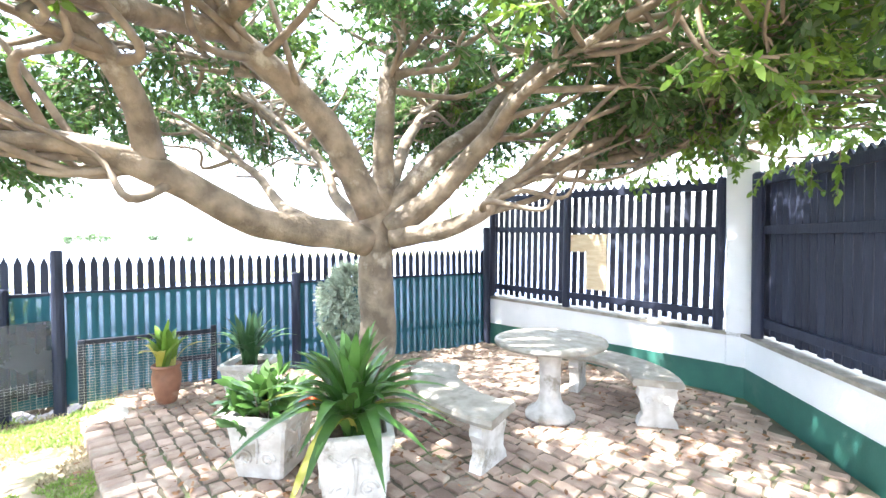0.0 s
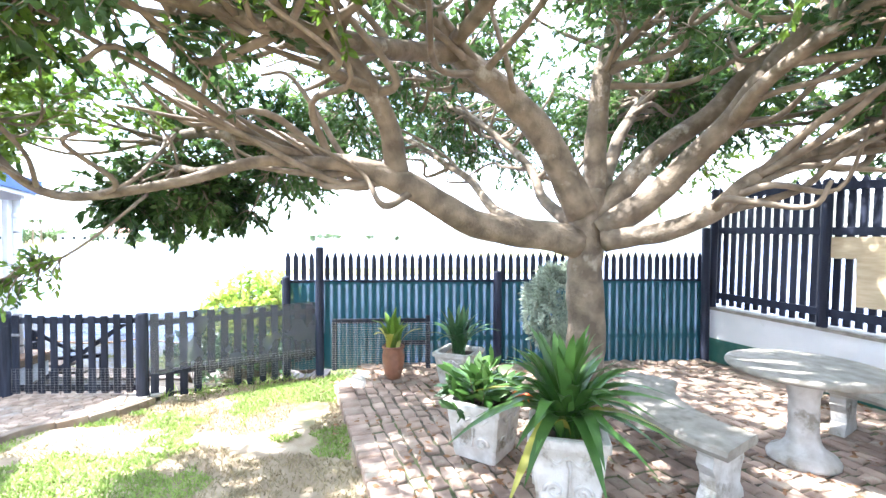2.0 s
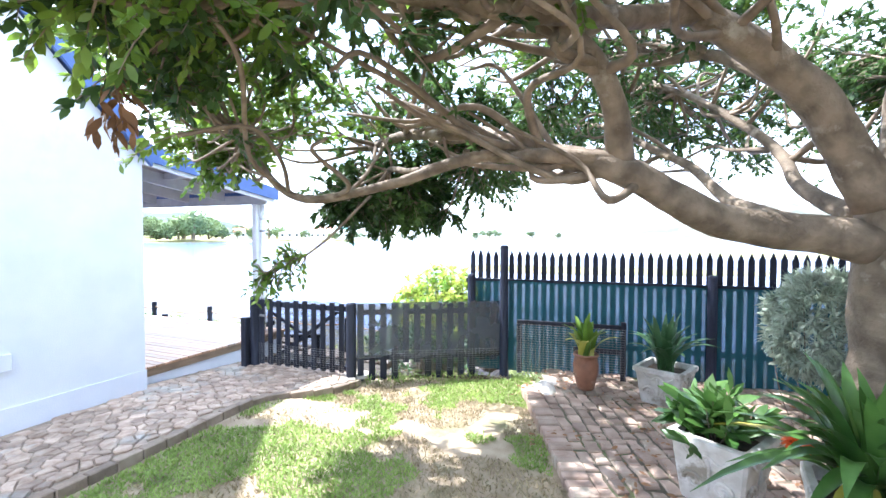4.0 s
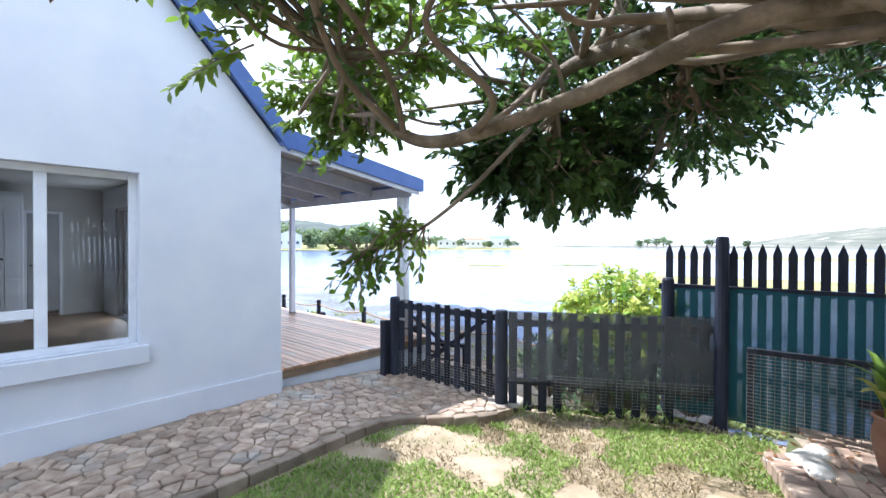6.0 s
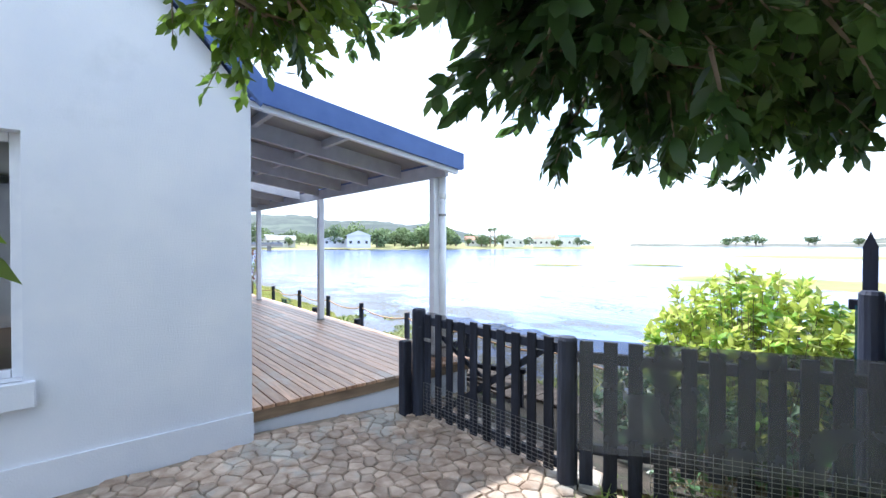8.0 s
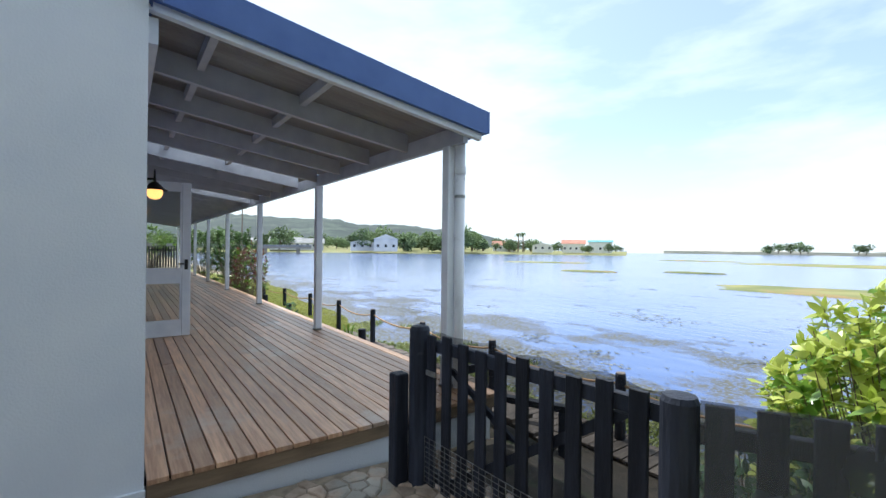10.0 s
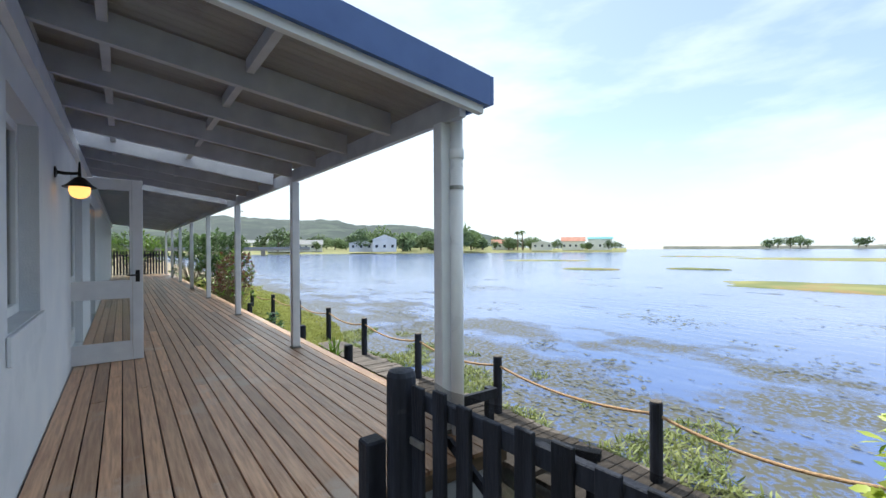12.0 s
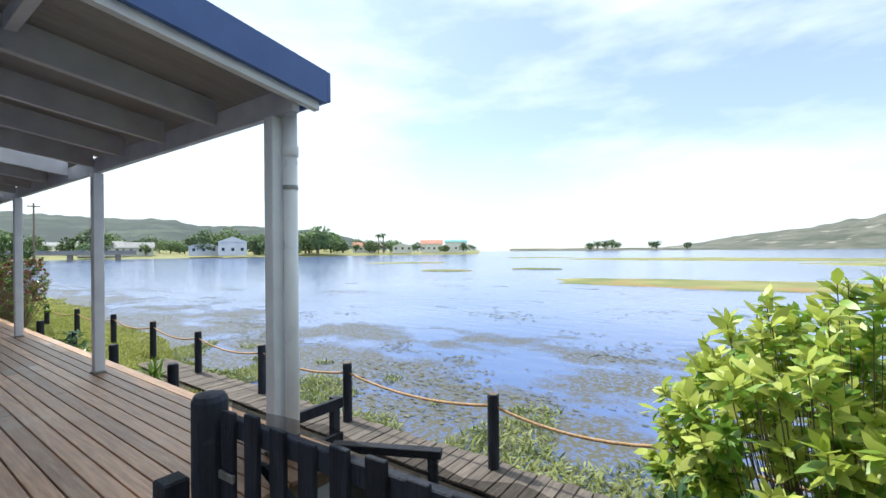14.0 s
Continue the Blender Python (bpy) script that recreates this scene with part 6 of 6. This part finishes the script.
# marsh plants at the water's edge, floating weed
P, D, Ls = [], [], []
while len(P) < 16000:
    x, y = 4.34 + 2.0 * r.rand() ** 1.6, r.uniform(-4, 9)
    if noise.noise((x * 1.1, y * 1.1, 0)) < -0.30 + 0.65 * (x - 4.4) / 2:
        continue
    P.append((x, y, WATER_Z - 0.02))
    D.append((r.normal() * 0.8, r.normal() * 0.8, 1))
    Ls.append(r.uniform(0.06, 0.15))
tagged(leaves_mesh("marsh_plants", P, D, Ls, np.array(Ls) * 0.18, MARSH_LEAF, droop=0.4), "low green marsh plants in the shallows", "plants", "", "stuff")

bm = bmesh.new()
rw_ = random.Random(14)
n_ = 0
while n_ < 5200:
    x, y = rw_.uniform(5.0, 34.0), rw_.uniform(-6, 34)
    if rw_.random() > 1.5 / (1 + 0.05 * (x - 5) ** 2) and rw_.random() > 0.10:
        continue
    v = noise.noise((x * 0.33, y * 0.22, 3.0)) + 0.45 * noise.noise((x * 1.3, y * 0.9, 1.0))
    if v + rw_.gauss(0, 0.12) < 0.16 + 0.024 * (x - 5):
        continue
    q, s = rw_.randint(5, 7), rw_.uniform(0.008, 0.026) * (1 + 0.04 * (x - 5))
    a0 = rw_.random() * 6
    vs = [bm.verts.new((x + s * rw_.uniform(0.5, 1.2) * math.cos(a0 + 6.283 * i / q), y + 2.6 * s * rw_.uniform(0.5, 1.2) * math.sin(a0 + 6.283 * i / q), WATER_Z + 0.006 + rw_.uniform(0, 0.012))) for i in range(q)]
    c = bm.verts.new((x, y, WATER_Z + rw_.uniform(0.008, 0.016)))
    for i in range(q):
        bm.faces.new((vs[i], vs[(i + 1) % q], c))
    n_ += 1
tagged(mesh_object("floating_weed", bm, WEED), "dark mats of weed floating on the water", "weed", "", "stuff")

# ---- lagoon islands and the far shore ----
def island(cx, cy, lx, ly, turn, seed, h=0.14):
    bm = bmesh.new()
    k, ca, sa = 56, math.cos(radians(turn)), math.sin(radians(turn))
    rings = []
    for f, z in ((1.0, -0.1), (0.97, 0.02), (0.85, h * 0.7), (0.5, h), (0.2, h)):
        ring = []
        for i in range(k):
            a = 2 * math.pi * i / k
            w = f * (1 + 0.30 * noise.noise((math.cos(a) * 1.7, math.sin(a) * 1.7, seed)) + 0.10 * noise.noise((math.cos(a) * 6, math.sin(a) * 6, seed)))
            u, v = lx * w * math.cos(a), ly * w * math.sin(a)
            ring.append(bm.verts.new((cx + u * ca - v * sa, cy + u * sa + v * ca, WATER_Z + z + 0.05 * noise.noise((u, v, seed)))))
        rings.append(ring)
    for a, c in zip(rings, rings[1:]):
        for i in range(k):
            bm.faces.new((a[i], a[(i + 1) % k], c[(i + 1) % k], c[i]))
    bm.faces.new(rings[-1])
    return tagged(mesh_object("marsh_island", bm, MARSH, True), "low grassy marsh island in the lagoon", "island", "marsh islands", "structure")


island(31.5, -3.0, 3.7, 13.0, 8, 1.0, 0.11)
island(37.5, 24.2, 1.0, 2.6, 25, 2.0)
island(56, 46, 1.5, 6.5, 35, 3.0)
island(45, 17.5, 0.7, 3.0, 20, 4.0)
island(95, 0, 12.0, 30.0, 5, 5.0)
island(70, -28, 9.0, 22.0, -10, 6.0)
island(100, 42, 2.5, 9.0, 10, 7.0)

EYE = Vector((0.5, -1.9, 0.0))


def far_at(az, dist, z=WATER_Z):
    return Vector((EYE.x + dist * math.sin(radians(az)), EYE.y + dist * math.cos(radians(az)), z))


def land(nm, az0, az1, dist, deep, height, mat, lab, seed, rough=0.12):
    """A ridge or low shore between two bearings; height(az) in metres."""
    bm = bmesh.new()
    m, rows = 140, 9
    grid = []
    for i in range(m + 1):
        az = az0 + (az1 - az0) * i / m
        col = []
        for j in range(rows):
            t = j / (rows - 1)
            d = dist + deep * t
            hgt = height(az) * math.sin(min(1, t * 1.25) * math.pi / 2) if t < 0.8 else height(az) * (1 - (t - 0.8) * 3)
            hgt *= 1 + rough * noise.noise((az * 0.16, t * 2, seed)) + rough * 0.35 * noise.noise((az * 0.9, t * 5, seed))
            col.append(bm.verts.new(far_at(az, d, WATER_Z - 0.3 + max(0, hgt))))
        grid.append(col)
    for a, c in zip(grid, grid[1:]):
        for j in range(rows - 1):
            bm.faces.new((a[j], c[j], c[j + 1], a[j + 1]))
    return structure(nm, bm, mat, lab, "hill", True)


def bell(x, c, w):
    return math.exp(-((x - c) / w) ** 2)


land("backdrop_hill", -30, 47, 420, 500, lambda a: 8 + 42 * (0.75 + 0.25 * bell(a, 12, 14)) * max(0, min(1, (46.5 - a) / 9)), HILL, "far wooded ridge beyond the lagoon", 1.0, 0.22)
land("backdrop_shore", -30, 59, 165, 220, lambda a: 1.6 + 3.0 * max(0, min(1, (50 - a) / 14)), MARSH, "low green far shore", 2.0)
land("backdrop_dunes", 59, 90, 420, 160, lambda a: 3.0 + 1.6 * bell(a, 70, 5), SAND, "pale sand spit at the lagoon mouth", 3.0)
land("backdrop_scrub", 63, 96, 390, 120, lambda a: 2.6, DUNE, "low scrub on the spit", 3.5)
land("backdrop_dune_hill", 80, 150, 450, 420, lambda a: 3 + 40 * max(0, min(1, (a - 80) / 20)) ** 1.3 + 20 * max(0, min(1, (a - 100) / 20)), DUNE, "scrubby dune hill across the water", 4.0, 0.28)

rt = random.Random(77)


def far_tree(at, rad, h, lab="rounded green tree on the far shore"):
    t = thing("far_tree", at, lab, "tree", "far shore trees")
    bm = tube(bmesh.new(), [Vector((0, 0, -0.4)), Vector((0.05 * h, 0, h * 0.35)), Vector((0, 0.04 * h, h * 0.7))], rad * 0.09, rad * 0.04, 5)
    part("trunk", bm, TWIG, t)
    A, B, C = [], [], []
    lobes = [(Vector((rt.uniform(-0.55, 0.55) * rad, rt.uniform(-0.55, 0.55) * rad, h * rt.uniform(0.4, 0.78))), rad * rt.uniform(0.35, 0.6)) for _ in range(7)]
    for c, q in lobes:
        for _ in range(75):
            d = Vector((rt.gauss(0, 1), rt.gauss(0, 1), rt.gauss(0, 1))).normalized()
            A.append(c + Vector((d.x * q, d.y * q, d.z * q * 0.75)) * rt.uniform(0.75, 1.08))
            B.append(d + Vector((rt.gauss(0, 0.8), rt.gauss(0, 0.8), rt.gauss(0, 0.8))))
            C.append(q * rt.uniform(0.25, 0.55))
    leaves_mesh("crown", A, B, C, np.array(C) * 0.8, FAR_LEAF, t)
    return t


models = [far_tree(far_at(8 + 3 * i, 185 + 10 * i, 0.8), rt.uniform(3.2, 5.0), rt.uniform(4.5, 8)) for i in range(6)]
for i in range(190):
    az = rt.uniform(-8, 46)
    d = rt.uniform(168, 330)
    s = rt.uniform(0.55, 1.0) * (1.3 if 24 < az < 41 else 1.0)
    o = copy_thing(models[i % 6], Matrix.Translation(far_at(az, d, 0.7)) @ Matrix.Rotation(rt.uniform(0, 6), 4, "Z"))
    o.scale = (s, s, s * rt.uniform(0.8, 1.1))
for az, d, s in ((40, 200, 0.7), (43, 210, 0.6), (44.8, 205, 0.7), (47.5, 205, 1.0), (48.3, 210, 0.85), (50.5, 215, 0.55), (57.8, 210, 0.4), (54.3, 225, 0.5), (72.8, 400, 1.0), (73.7, 400, 1.1), (74.7, 405, 1.15), (75.5, 402, 1.0), (76.1, 405, 0.8), (51.0, 196, 0.5), (53.9, 203, 0.42), (54.6, 200, 0.5), (57.0, 200, 0.45), (58.3, 204, 0.32), (45.5, 212, 0.6), (46.7, 214, 0.7), (80.3, 410, 1.0), (79.8, 410, 1.0), (83.5, 420, 1.0)):
    o = copy_thing(models[int(az) % 6], Matrix.Translation(far_at(az, d, 0.6)) @ Matrix.Rotation(az, 4, "Z"))
    o.scale = (s, s, s)


def far_house(az, d, w, dp, h, roof, lab, rise=0.45, storeys=1):
    f = thing("far_house", far_at(az, d, 0.6), lab, "house", "far shore houses", turn=-az)
    part("wall", boxed((-w / 2, 0, -0.6), (w / 2, dp, h)), HOUSE_WHITE, f)
    bm = prism(bmesh.new(), [(-w / 2 - 0.4, h), (w / 2 + 0.4, h), (0, h + w * rise * 0.5)], -0.4, dp + 0.4, "y") if w < 10 else prism(bmesh.new(), [(-0.5, h), (dp + 0.5, h), (dp / 2, h + dp * rise * 0.5)], -w / 2 - 0.4, w / 2 + 0.4, "x")
    part("roof", bm, roof, f)
    k = max(2, int(w / 2.6))
    for s in range(storeys):
        for i in range(k):
            x = -w / 2 + w * (i + 0.5) / k
            wd_ = part("window", boxed((x - 0.55, -0.06, 0.85 + 2.7 * s), (x + 0.55, 0.02, 2.05 + 2.7 * s)), TRIM, f)
            part("pane", boxed((x - 0.45, -0.08, 0.95 + 2.7 * s), (x + 0.45, -0.062, 1.95 + 2.7 * s)), DARK_GLASS, wd_)
    return f


far_house(28.6, 160, 8.5, 9, 3.9, HOUSE_WHITE, "white gabled house across the water", 0.42)
far_house(25.6, 170, 9, 8, 2.6, HOUSE_WHITE, "low white house among the trees", 0.3)
far_house(49.0, 200, 9, 7, 2.6, HOUSE_WHITE, "white boathouse on the far shore", 0.25)
far_house(52.8, 215, 10.5, 8, 3.6, RED_ROOF, "white house with a red roof", 0.5)
far_house(56.0, 210, 10.2, 6, 4.4, TEAL_ROOF, "white house with a turquoise roof", 0.3)
far_house(44.0, 220, 10.5, 8, 2.8, RED_ROOF, "house with a pale red roof", 0.5)
far_house(16.2, 185, 12, 9, 2.4, GREY_ROOF, "long low house behind the bridge", 0.5)
far_house(19.2, 190, 10.4, 8, 2.4, GREY_ROOF, "house behind the bridge", 0.5)
far_house(12.5, 300, 12, 9, 4.5, GREY_ROOF, "pale house on the hillside", 0.4)
far_house(35.0, 260, 12, 8, 6.0, GREY_ROOF, "white house among trees on the slope", 0.4)

bg = thing("bridge", far_at(10, 150, 0), "long grey road bridge on piers", "bridge", turn=-16)
part("deck", boxed((-26, -2.5, 0.75), (24, 2.5, 1.35)), CONCRETE, bg)
part("railing", boxed((-26, -2.55, 1.35), (24, -2.45, 1.9)), GREY_ROOF, bg)
for x in (-20, -10, 0, 10, 20):
    part("pier", boxed((x - 0.6, -1.8, -1.4), (x + 0.6, 1.8, 0.748)), CONCRETE, bg)
for az, h in ((45.9, 8.6), (46.5, 8.9)):
    pm = thing("palm_tree", far_at(az, 200, 0.6), "tall palm on the far shore", "tree", "palms")
    part("trunk", tube(bmesh.new(), [Vector((0, 0, -0.5)), Vector((0.2, 0, h * 0.5)), Vector((0, 0, h - 1.2))], 0.3, 0.2, 6), TWIG, pm)
    bm = bmesh.new()
    for i in range(26):
        strap_blade(bm, i * 2.4, rt.uniform(1.8, 2.6), 0.5, rt.uniform(-0.2, 0.7), 0.6, Vector((0, 0, h - 1.2)))
    part("fronds", bm, FAR_LEAF, pm)

up = thing("utility_pole", far_at(11.2, 110, 0), "tall dark utility pole beyond the bridge", "pole")
part("shaft", lathe(bmesh.new(), [(0.18, -1), (0.13, 10.6)], 8), TWIG, up)
part("crossarm", boxed((-0.9, -0.08, 9.9), (0.9, 0.08, 10.1)), TWIG, up)
db = []
for q in range(46):
    db.append((Vector((-2.17 + rt.gauss(0, 0.05), -3.09 + rt.gauss(0, 0.05), 2.42 - 0.28 * rt.random())) - TB, (rt.gauss(0, 0.5), rt.gauss(0, 0.5), -1.0), rt.uniform(0.06, 0.12)))
tagged(leaves_mesh("dead_spray", [q[0] for q in db], [q[1] for q in db], [q[2] for q in db], [q[2] * 0.35 for q in db], DEAD_LEAF, tree), "hanging spray of dead brown leaves", kind="stuff")

# plain boundary wall that closes the yard behind
structure("wall_boundary", boxed((-7.4, -9.0, -0.2), (-7.2, -0.6, 1.9)), WALL_WHITE, "plain white boundary wall", "wall")
